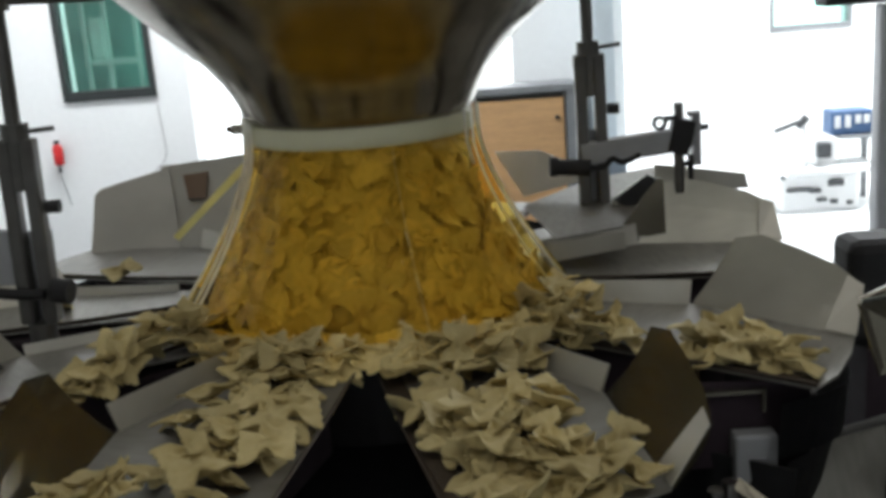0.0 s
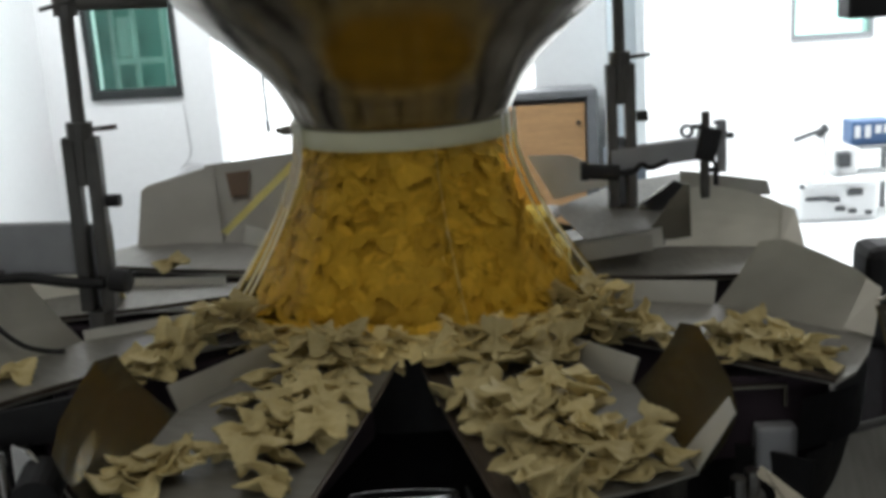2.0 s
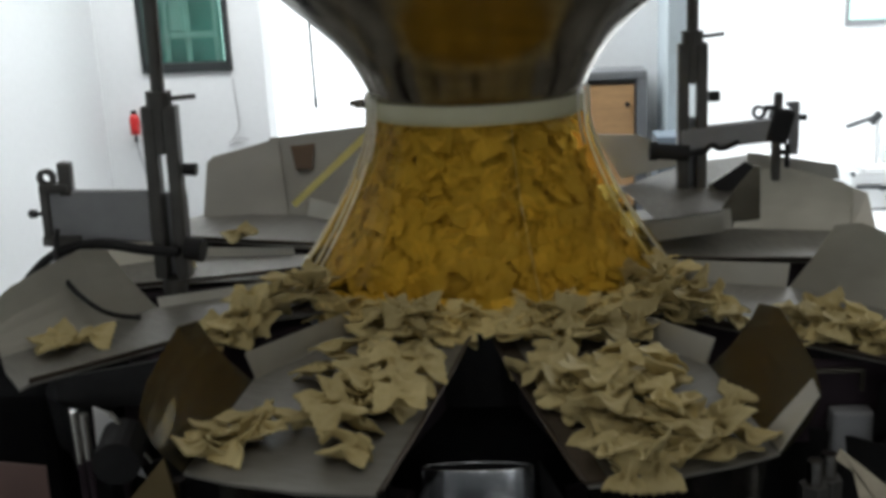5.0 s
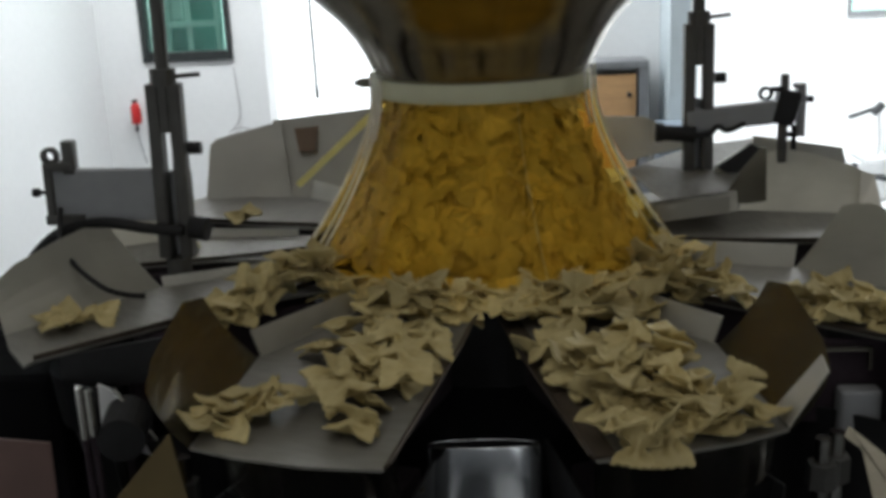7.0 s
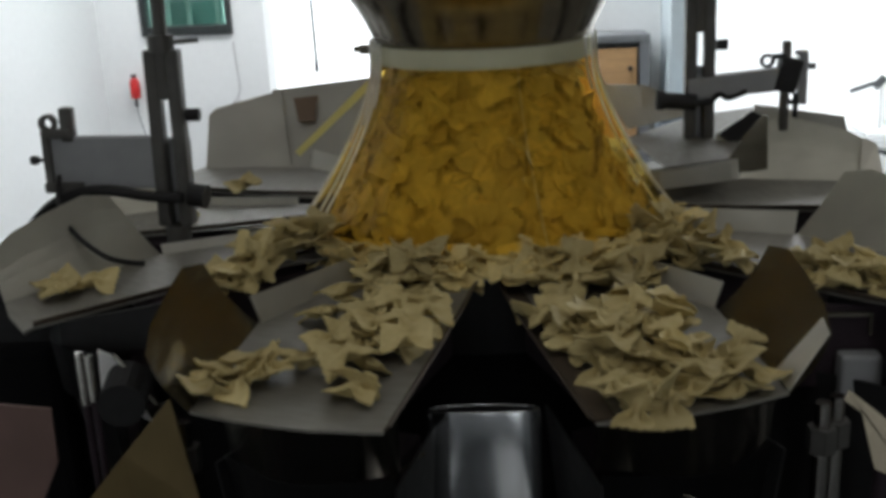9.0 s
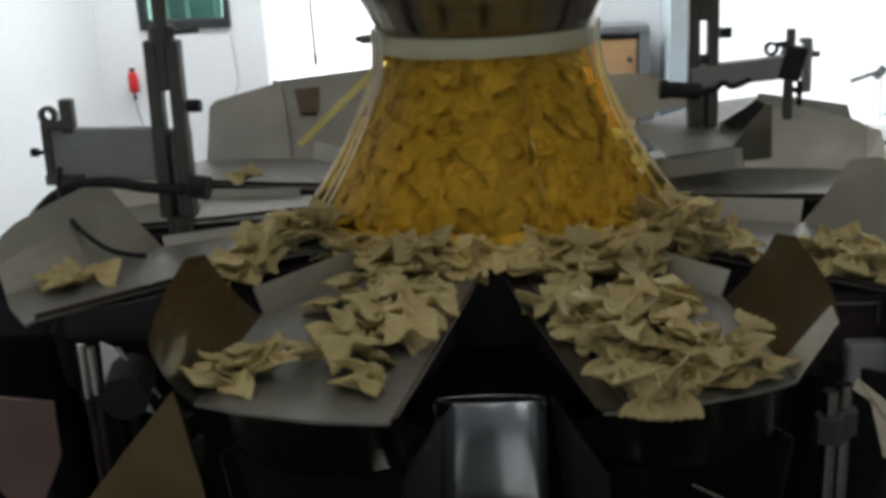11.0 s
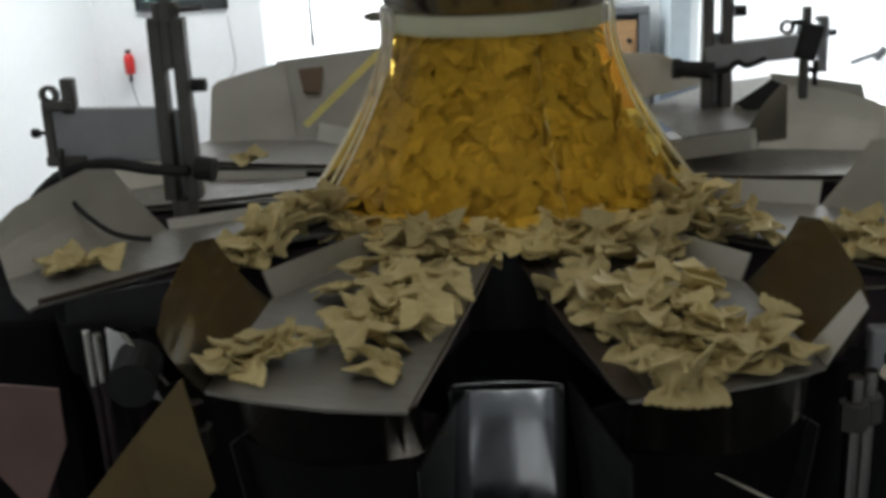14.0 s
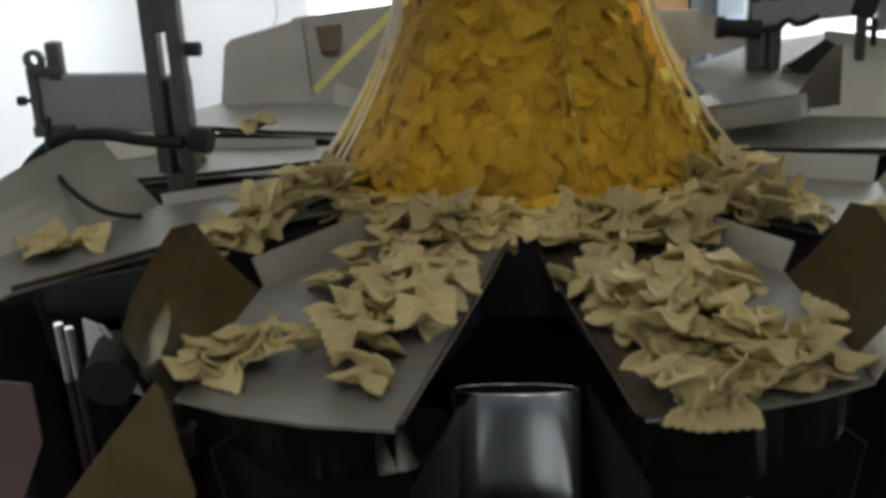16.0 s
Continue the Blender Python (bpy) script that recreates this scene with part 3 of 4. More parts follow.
def arm_end(s, x, z, side):
    """The clamp at an arm's end: jaws above and below, a knob, an eye, a pin and two hanging rods."""
    part("clamp_jaw", box(bmesh.new(), x - 0.014, x + 0.014, -0.010, 0.010, z + 0.022, z + 0.030, 0.002), DARK_STEEL, s, "dark clamp jaw")
    part("clamp_jaw", box(bmesh.new(), x - 0.016, x + 0.016, -0.010, 0.010, z - 0.030, z - 0.020, 0.002), DARK_STEEL, s, "dark clamp jaw")
    part("clamp_bolt", box(bmesh.new(), x + side * 0.010 - 0.004, x + side * 0.010 + 0.004, -0.009, 0.009, z - 0.022, z + 0.024, 0.001), DARK_STEEL, s)
    bm = bmesh.new()
    lathe(bm, [(0.0045, -0.003), (0.0085, -0.003), (0.0085, 0.003), (0.0045, 0.003)], 20)
    bmesh.ops.recalc_face_normals(bm, faces=bm.faces[:])
    bmesh.ops.transform(bm, matrix=Matrix.Translation((x + side * 0.006, -0.006, z + 0.036)) @ Matrix.Rotation(math.pi / 2, 4, "X"), verts=bm.verts[:])
    part("eye", bm, DARK_STEEL, s)
    bm = bmesh.new()
    rod(bm, (x + side * 0.012, 0, z), (x + side * 0.024, 0, z), 0.0018)
    rod(bm, (x + side * 0.023, 0, z), (x + side * 0.029, 0, z), 0.0042)
    part("thumb_screw", bm, BLACK, s)
    part("tall_pin", box(bmesh.new(), x - side * 0.010 - 0.006, x - side * 0.010 + 0.006, -0.006, 0.006, z + 0.018, z + 0.050, 0.002), DARK_STEEL, s)
    part("drop_rod", rod(bmesh.new(), (x + side * 0.002, 0, z - 0.085), (x + side * 0.002, 0, z - 0.028), 0.007), GREY_PAINT, s)
    part("drop_rod", rod(bmesh.new(), (x - side * 0.016, -0.004, z - 0.080), (x - side * 0.016, -0.004, z - 0.020), 0.0055), DARK_STEEL, s)


left = stand(pose(-0.292, -0.09, Z0 + 0.115, 0, 1.5, 0), -1)
part("arm", box(bmesh.new(), -0.116, -0.016, -0.005, 0.005, -0.024, 0.026, 0.002), GREY_PAINT, left, "grey painted cross arm plate")
arm_end(left, -0.106, 0.003, -1)
bm = bmesh.new()
rod(bm, (-0.100, -0.030, -0.078), (-0.100, -0.030, -0.043), 0.018, 20, 0.011)
part("sensor_head", bm, BLACK, left, "dark conical sensor head")
bm = bmesh.new()
rod(bm, (0.018, -0.01, -0.028), (0.034, -0.012, -0.030), 0.011, 16)
part("side_plug", bm, BLACK, left)
tube("cable", [(-0.16, 0.02, -0.075), (-0.13, 0.0, -0.045), (-0.10, -0.01, -0.028), (-0.06, -0.012, -0.022), (-0.02, -0.014, -0.03), (0.012, -0.016, -0.03)], 0.005, BLACK, left, "thick black cable")
tube("cable", [(-0.105, -0.012, -0.010), (-0.100, -0.035, -0.030), (-0.085, -0.055, -0.044), (-0.060, -0.075, -0.058), (-0.035, -0.075, -0.075), (-0.015, -0.060, -0.080)], 0.0025, BLACK, left, "thin black cable")
right = stand(pose(0.235, 0.15, Z0 + 0.133, 0, -0.5, 0), 1)
part("arm", box(bmesh.new(), -0.014, 0.098, -0.0085, 0.0085, -0.014, 0.011, 0.002, Matrix.Rotation(radians(-4), 4, "Y")), GREY_PAINT, right, "grey painted cross arm plate")
part("clamp_block", box(bmesh.new(), 0.084, 0.108, -0.011, 0.011, -0.010, 0.028, 0.003, Matrix.Translation((0.096, 0, 0.01)) @ Matrix.Rotation(radians(14), 4, "Y") @ Matrix.Translation((-0.096, 0, -0.01))), BLACK, right, "black clamp block")
bm = bmesh.new()
box(bm, 0.108, 0.117, -0.006, 0.006, -0.024, 0.014, 0.001), box(bm, 0.108, 0.112, -0.006, 0.006, 0.014, 0.030), box(bm, 0.104, 0.117, -0.006, 0.006, 0.030, 0.035, 0.001), box(bm, 0.113, 0.117, -0.006, 0.006, 0.014, 0.030)
part("end_plate", bm, GREY_PAINT, right, "slotted grey end plate")
bm = lathe(bmesh.new(), [(0.0045, -0.003), (0.0078, -0.003), (0.0078, 0.003), (0.0045, 0.003)], 20)
bmesh.ops.transform(bm, matrix=Matrix.Translation((0.072, -0.008, 0.026)) @ Matrix.Rotation(math.pi / 2, 4, "X"), verts=bm.verts[:])
part("eye", bm, BLACK, right)
part("eye_stem", rod(bmesh.new(), (0.078, -0.006, 0.030), (0.092, -0.004, 0.030), 0.003), BLACK, right)
part("tall_pin", box(bmesh.new(), 0.090, 0.099, -0.005, 0.005, 0.024, 0.046, 0.002), DARK_STEEL, right)
part("thumb_screw", rod(bmesh.new(), (0.116, 0, 0.017), (0.126, 0, 0.017), 0.0035), BLACK, right)
part("drop_rod", rod(bmesh.new(), (0.0925, -0.004, -0.052), (0.0925, -0.004, -0.004), 0.0055), DARK_STEEL, right)
part("drop_rod", rod(bmesh.new(), (0.106, 0, -0.056), (0.106, 0, -0.012), 0.003), BLACK, right)
part("rod_clip", box(bmesh.new(), 0.098, 0.110, -0.005, 0.005, -0.024, -0.019, 0.001), BLACK, right)
bm = bmesh.new()
rod(bm, (-0.045, -0.01, -0.012), (-0.005, -0.012, -0.016), 0.009, 16)
rod(bm, (-0.048, -0.01, -0.0117), (-0.040, -0.01, -0.0122), 0.011, 16)
part("side_sensor", bm, BLACK, right, "black cylindrical sensor")
tube("cable", [(-0.005, -0.012, -0.016), (0.01, -0.014, -0.018), (0.02, -0.014, -0.005), (0.03, -0.012, -0.016), (0.05, -0.01, -0.006)], 0.003, BLACK, right)

bm = bmesh.new()
rod(bm, (0.0, 0.0, 0.222), (0.083, 0.027, 0.222), 0.006)
part("cross_bar", bm, DARK_STEEL, left, "dark cross bar to the funnel")
bm = bmesh.new()
rod(bm, (0, 0, 0.212), (0, 0, 0.234), 0.011)
rod(bm, (-0.02, -0.008, 0.218), (0.012, -0.01, 0.226), 0.002)
part("collar", bm, DARK_STEEL, left)


# ---- things in the room ----
def small_things():
    r = thing("rack", "pale shelf rack in the dim room behind a window", "rack")
    for x in (-1.78, -1.66, -1.50):
        part("upright", box(bmesh.new(), x, x + 0.022, 4.74, 4.76, 0.0, 1.9), RACK, r)
    for z, x0, x1 in ((1.05, -1.78, -1.5), (1.38, -1.78, -1.64), (1.62, -1.66, -1.42)):
        part("rail", box(bmesh.new(), x0, x1, 4.72, 4.738, z, z + 0.03), RACK, r)
    part("bin", box(bmesh.new(), -1.75, -1.68, 4.765, 4.85, 1.08, 1.3, 0.01), RACK, r)
    part("bin", box(bmesh.new(), -1.46, -1.36, 4.765, 4.85, 0.9, 1.2, 0.01), RACK, r)
    part("foot", box(bmesh.new(), -1.80, -1.34, 4.765, 4.87, 0.0, 0.9), RACK, r)
    r.matrix_world = Matrix.Translation((-0.1, 0, 0.22))
    # extinguisher
    e = thing("fire_extinguisher", "small red fire extinguisher hung on a white wall", "extinguisher")
    bm = bmesh.new()
    lathe(bm, [(0.0, 0.0), (0.03, 0.0), (0.034, 0.006), (0.034, 0.11), (0.025, 0.132), (0.012, 0.14), (0.0, 0.14)], 24)
    part("cylinder", bm, RED, e, "", True)
    part("valve", box(bmesh.new(), -0.018, 0.018, -0.01, 0.01, 0.141, 0.165, 0.003), BLACK, e)
    part("nozzle", rod(bmesh.new(), (0.004, -0.02, -0.05), (0.0, -0.005, 0.0), 0.014, 10, 0.007), BLACK, e)
    tube("hose", [(0.004, -0.02, -0.05), (0.01, -0.02, -0.12), (0.03, -0.02, -0.2), (0.045, -0.02, -0.28)], 0.004, FRAME_GREY, e)
    part("bracket", box(bmesh.new(), -0.02, 0.02, 0.034, 0.058, 0.03, 0.09, 0.003), FRAME_GREY, e)
    e.matrix_world = pose(-1.925, 4.255, 0.815) @ Matrix.Scale(0.75, 4)

    c = thing("cabinet", "grey cabinet with an orange wooden door panel by the opening", "cabinet")
    bm = bmesh.new()
    box(bm, 0.22, 0.80, 4.06, 4.28, 0.0, 0.03), box(bm, 0.22, 0.80, 4.06, 4.28, 1.02, 1.06, 0.006)
    box(bm, 0.22, 0.27, 4.06, 4.28, 0.03, 1.02), box(bm, 0.75, 0.80, 4.06, 4.28, 0.03, 1.02), box(bm, 0.27, 0.75, 4.2, 4.28, 0.03, 1.02)
    part("body", bm, FRAME_GREY, c)
    door = part("door", box(bmesh.new(), 0.28, 0.74, 4.075, 4.095, 0.04, 0.995, 0.004), WOOD, c, "orange wooden door panel")
    part("door_knob", rod(bmesh.new(), (0.705, 4.074, 0.90), (0.705, 4.045, 0.90), 0.011), BLACK, door)

    c.matrix_world = Matrix.Translation((-0.12, 0, 0))

    b = thing("low_ledge", "bluish low ledge between a cabinet and a pillar", "ledge")
    part("body", box(bmesh.new(), 0.805, 0.98, 4.0, 4.2, 0.0, 0.79, 0.008), material("ledge paint", (0.22, 0.27, 0.32), 0.5, 0, 0.2, 20), b)
    b.matrix_world = Matrix.Translation((-0.12, -0.26, 0))

    h = thing("cord", "thin hanging pull cord in a bright opening", "cord")
    part("line", rod(bmesh.new(), (-0.99, 4.36, 0.96), (-1.01, 4.36, 2.7), 0.007), FRAME_DARK, h)
    part("grip", rod(bmesh.new(), (-0.99, 4.36, 0.90), (-0.99, 4.36, 0.96), 0.010), FRAME_DARK, h)
    h = thing("wall_wire", "thin looped grey wire on a white wall", "wire")
    tube("loop", [(-1.30, 4.296, 0.86), (-1.29, 4.29, 0.72), (-1.28, 4.285, 0.60), (-1.33, 4.285, 0.54), (-1.36, 4.285, 0.52), (-1.30, 4.285, 0.56), (-1.24, 4.285, 0.54)], 0.0035, material("pale wire", (0.5, 0.5, 0.5), 0.5), h)

    h.matrix_world = Matrix.Translation((-0.1, 0, 0.22))

    k = thing("control_cabinet", "tall grey control cabinet with a black top rail", "cabinet")
    part("body", box(bmesh.new(), 0.89, 1.32, 1.0, 1.04, 0.0, 1.474, 0.006), material("cabinet paint", (0.62, 0.64, 0.68), 0.45, 0.0, 0.12, 20, 0.05, blotch=3), k)
    part("top_rail", box(bmesh.new(), 0.78, 1.345, 0.98, 1.05, 1.478, 1.56, 0.006), BLACK, k, "black overhanging top rail")
    part("door_seam", box(bmesh.new(), 1.16, 1.164, 0.996, 1.0, 0.1, 1.4), BLACK, k)

    # overexposed packing machine far off
    p = thing("packing_machine", "white packing machine with dark fittings on a bright floor", "machine")
    part("body", box(bmesh.new(), 1.90, 2.32, 4.5, 4.8, 0.012, 0.22, 0.02), WALL, p)
    part("deck", box(bmesh.new(), 1.95, 2.42, 4.46, 4.76, 0.22, 0.25, 0.008), WALL, p)
    part("head", box(bmesh.new(), 2.10, 2.22, 4.55, 4.7, 0.25, 0.40, 0.015), WALL, p)
    for x, z, w, hh in ((1.93, 0.13, 0.13, 0.018), (2.05, 0.12, 0.06, 0.022), (2.15, 0.15, 0.08, 0.035), (2.09, 0.07, 0.05, 0.02), (2.16, 0.055, 0.04, 0.022), (2.25, 0.045, 0.03, 0.02), (1.90, 0.20, 0.02, 0.02)):
        part("fitting", box(bmesh.new(), x, x + w, 4.48, 4.52, z, z + hh, 0.004), FITTING, p)
    part("dark_block", box(bmesh.new(), 2.10, 2.17, 4.50, 4.56, 0.30, 0.38, 0.01), FITTING, p)
    part("arm", rod(bmesh.new(), (1.88, 4.55, 0.455), (2.02, 4.55, 0.50), 0.012), FITTING, p)
    part("arm_head", rod(bmesh.new(), (2.00, 4.55, 0.47), (2.05, 4.55, 0.52), 0.022), FITTING, p)
    part("post", rod(bmesh.new(), (2.04, 4.55, 0.24), (2.04, 4.55, 0.50), 0.012), WALL, p)
    p.matrix_world = Matrix.Translation((-0.1, 0, 0.22))
    t = thing("blue_crate", "blue plastic crate with white marks on a white bench", "crate")
    part("body", box(bmesh.new(), 2.20, 2.42, 4.6, 4.75, 0.40, 0.53, 0.01), BLUE, t)
    for x in (2.215, 2.27, 2.325, 2.37):
        part("mark", box(bmesh.new(), x, x + 0.03, 4.594, 4.6, 0.44 + 0.02 * (x > 2.3), 0.505), WALL, t)
    t.matrix_world = Matrix.Translation((-0.1, 0, 0.22))
    n = thing("bench", "white bench in strong daylight", "bench")
    part("top", box(bmesh.new(), 2.24, 2.75, 4.55, 4.80, 0.385, 0.40, 0.004), FRAME_GREY, n)
    for x in (2.45, 2.72):
        part("leg", box(bmesh.new(), x - 0.015, x + 0.015, 4.78, 4.799, 0.012, 0.385), FRAME_GREY, n)

    n.matrix_world = Matrix.Translation((-0.1, 0, 0.22))


small_things()


# ---- plates beside the outer pans ----
def plates():
    g = thing("chute_plate", "bent light steel chute plate beside a feeder pan", "chute")
    part("upper_leaf", sheet(bmesh.new(), [(0.372, -0.25, 1.328), (0.42, -0.25, 1.345), (0.47, -0.20, 1.345), (0.43, -0.21, 1.318)], 0.002), STEEL, g)
    part("lower_leaf", sheet(bmesh.new(), [(0.372, -0.25, 1.324), (0.43, -0.21, 1.316), (0.452, -0.235, 1.275), (0.384, -0.262, 1.272)], 0.002), STEEL, g)
    part("stay", rod(bmesh.new(), (0.43, -0.225, 1.28), (0.40, -0.18, 0.83), 0.008), BROWN_DARK, g)
    # lit side of a hopper, added as a separate paler sheet
    lid = thing("hopper_lid", "lit hopper side below a feeder pan, added as a paler sheet", "lid")
    part("leaf", sheet(bmesh.new(), [(0.337, -0.20, 1.186), (0.428, -0.17, 1.192), (0.413, -0.235, 1.112), (0.342, -0.25, 1.125)], 0.002), FLOOR_STEEL, lid)
    part("hinge", rod(bmesh.new(), (0.335, -0.20, 1.188), (0.43, -0.169, 1.194), 0.004), DARK_STEEL, lid)
    part("stay", rod(bmesh.new(), (0.38, -0.20, 1.150), (0.37, -0.19, 0.83), 0.006), BROWN_DARK, lid)
    br = thing("drive_bracket_plate", "dark purple-brown bracket with grey block under a pan", "bracket")
    part("plate", box(bmesh.new(), 0.25, 0.345, -0.232, -0.226, 1.19, 1.262, 0.002), BROWN_DARK, br)
    part("grey_block", box(bmesh.new(), 0.282, 0.315, -0.25, -0.233, 1.185, 1.225, 0.003), GREY_PAINT, br)
    part("rim", box(bmesh.new(), 0.262, 0.306, -0.238, -0.233, 1.254, 1.257), STEEL, br)
    part("rim", box(bmesh.new(), 0.306, 0.309, -0.238, -0.233, 1.238, 1.257), STEEL, br)
    part("stay", rod(bmesh.new(), (0.29, -0.22, 1.19), (0.28, -0.21, 0.83), 0.008), BROWN_DARK, br)
    # hopper sides as extra plates, their brown reflections painted into the colour
    for pts, foot, mat, word in (
            ([(-0.222, -0.362, 1.25), (-0.262, -0.362, 1.205), (-0.33, -0.362, 1.125), (-0.25, -0.36, 1.10), (-0.205, -0.372, 1.17)], (-0.262, -0.354), material("amber-brown painted reflection", (0.19, 0.135, 0.05), 0.45, 0.2, 0.3, 12, 0.05), "amber-brown"),
            ([(-0.374, -0.33, 1.233), (-0.327, -0.33, 1.228), (-0.328, -0.33, 1.183), (-0.36, -0.33, 1.12), (-0.386, -0.33, 1.16)], (-0.352, -0.322), material("reddish brown painted reflection", (0.24, 0.15, 0.13), 0.45, 0.2, 0.35, 14, 0.05), "reddish brown")):
        d = thing("deflector_plate", word + " hopper side plate with its reflection put into the colour", "plate", "deflector plates below the pans")
        part("leaf", sheet(bmesh.new(), pts, 0.002), mat, d)
        part("stay", rod(bmesh.new(), (foot[0], foot[1], 1.17), (foot[0], foot[1], 0.83), 0.006), BROWN_DARK, d)
    db = thing("drive_bracket_plate", "black bracket with a pale rim under a feeder pan", "bracket")
    part("plate", sheet(bmesh.new(), [(-0.338, -0.27, 1.275), (-0.244, -0.27, 1.291), (-0.251, -0.27, 1.252), (-0.339, -0.27, 1.249)], 0.004), BLACK, db)
    part("stay", rod(bmesh.new(), (-0.281, -0.262, 1.272), (-0.281, -0.24, 0.83), 0.007), BROWN_DARK, db)
    # white plate put in for the bright light seen through a gap
    wb = thing("sensor_bracket", "white plate for the light seen through a gap, with a black plug", "bracket")
    part("plate", sheet(bmesh.new(), [(-0.297, -0.3, 1.263), (-0.283, -0.3, 1.256), (-0.262, -0.3, 1.202), (-0.299, -0.3, 1.217)], 0.002), WALL, wb)
    part("plug", rod(bmesh.new(), (-0.276, -0.297, 1.235), (-0.270, -0.335, 1.231), 0.018, 20), BLACK, wb, "black round cable plug")
    part("pin", rod(bmesh.new(), (-0.283, -0.305, 1.260), (-0.250, -0.315, 1.222), 0.002), POLISHED, wb)
    part("stay", rod(bmesh.new(), (-0.279, -0.296, 1.222), (-0.279, -0.28, 0.83), 0.005), BROWN_DARK, wb)
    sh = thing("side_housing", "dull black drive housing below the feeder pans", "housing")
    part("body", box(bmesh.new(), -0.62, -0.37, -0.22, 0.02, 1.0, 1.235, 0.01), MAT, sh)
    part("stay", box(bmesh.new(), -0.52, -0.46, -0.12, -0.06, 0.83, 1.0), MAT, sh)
    cl = thing("chute_lip", "bright polished steel chute lip between two weigh hoppers", "chute")
    part("leaf", sheet(bmesh.new(), [(0.258, -0.336, 1.228), (0.2625, -0.331, 1.234), (0.294, -0.352, 1.211), (0.300, -0.381, 1.179), (0.271, -0.369, 1.192), (0.269, -0.342, 1.221)], 0.0018), STEEL, cl)
    part("stay", rod(bmesh.new(), (0.281, -0.355, 1.196), (0.281, -0.345, 0.83), 0.005), BROWN_DARK, cl)
    bp = thing("back_plate", "upright steel guard plate behind the feeder pans", "guard plate")
    part("leaf", sheet(bmesh.new(), [(-0.367, 0.25, 1.272), (-0.372, 0.312, 1.344), (-0.364, 0.316, 1.351), (-0.279, 0.332, 1.370), (-0.254, 0.25, 1.272)], 0.002), BACK, bp)
    part("leaf", sheet(bmesh.new(), [(-0.292, 0.340, 1.370), (-0.140, 0.343, 1.383), (-0.140, 0.258, 1.272), (-0.272, 0.258, 1.272)], 0.002), BACK, bp)
    part("stay", rod(bmesh.new(), (-0.20, 0.262, 1.274), (-0.20, 0.30, 0.83), 0.008), BROWN_DARK, bp)
    part("patch", sheet(bmesh.new(), [(-0.260, 0.321, 1.361), (-0.228, 0.3235, 1.363), (-0.229, 0.299, 1.334), (-0.251, 0.299, 1.334)], 0.0015), material("rust-brown patch", (0.16, 0.10, 0.06), 0.5), bp, "rust-brown patch")
    gp = thing("guide_plate", "sloping grey steel guide plate beside the film curtain", "guide plate")
    part("leaf", sheet(bmesh.new(), [(0.157, 0.16, 1.325), (0.252, 0.293, 1.325), (0.343, 0.34, 1.325), (0.300, 0.19, 1.325), (0.245, 0.03, 1.325), (0.178, 0.0, 1.325)], 0.0015), FLOOR_STEEL, gp)
    part("back_leaf", sheet(bmesh.new(), [(0.130, 0.20, 1.382), (0.180, 0.20, 1.380), (0.220, 0.20, 1.362), (0.230, 0.20, 1.342), (0.161, 0.20, 1.328)], 0.0015), FLAP, gp)
    part("lip", sheet(bmesh.new(), [(0.170, -0.002, 1.322), (0.247, 0.026, 1.322), (0.248, 0.028, 1.304), (0.172, 0.0, 1.303)], 0.0015), FLAP, gp)
    # black sheet in place of the shaded gap by the flap
    part("notch", sheet(bmesh.new(), [(0.252, 0.12, 1.334), (0.288, 0.12, 1.359), (0.298, 0.12, 1.353), (0.270, 0.12, 1.321)], 0.0015), BLACK, gp, "black sheet painted for the shaded gap beside the flap")
    part("side_leaf", sheet(bmesh.new(), [(0.250, 0.125, 1.333), (0.286, 0.125, 1.356), (0.306, 0.125, 1.352), (0.308, 0.125, 1.290), (0.250, 0.125, 1.290)], 0.0015), STEEL, gp)
    part("stay", rod(bmesh.new(), (0.24, 0.150, 1.324), (0.24, 0.150, 1.273), 0.004), DARK_STEEL, gp)
    fp = thing("far_plate", "brownish steel plate behind the feeder pans", "guard plate")
    part("leaf", sheet(bmesh.new(), [(0.330, 0.30, 1.336), (0.362, 0.30, 1.331), (0.442, 0.30, 1.317), (0.447, 0.30, 1.298), (0.370, 0.30, 1.300), (0.330, 0.30, 1.310)], 0.002), FLAP, fp)
    part("stay", rod(bmesh.new(), (0.40, 0.304, 1.302), (0.40, 0.304, 0.83), 0.006), BROWN_DARK, fp)
    k = thing("drive_box", "black drive housing behind the feeder pans", "housing")
    part("body", box(bmesh.new(), 0.462, 0.62, 0.0, 0.06, 1.19, 1.300, 0.012), BLACK, k)
    part("stay", box(bmesh.new(), 0.48, 0.54, 0.0, 0.06, 0.83, 1.19), BROWN_DARK, k)


plates()

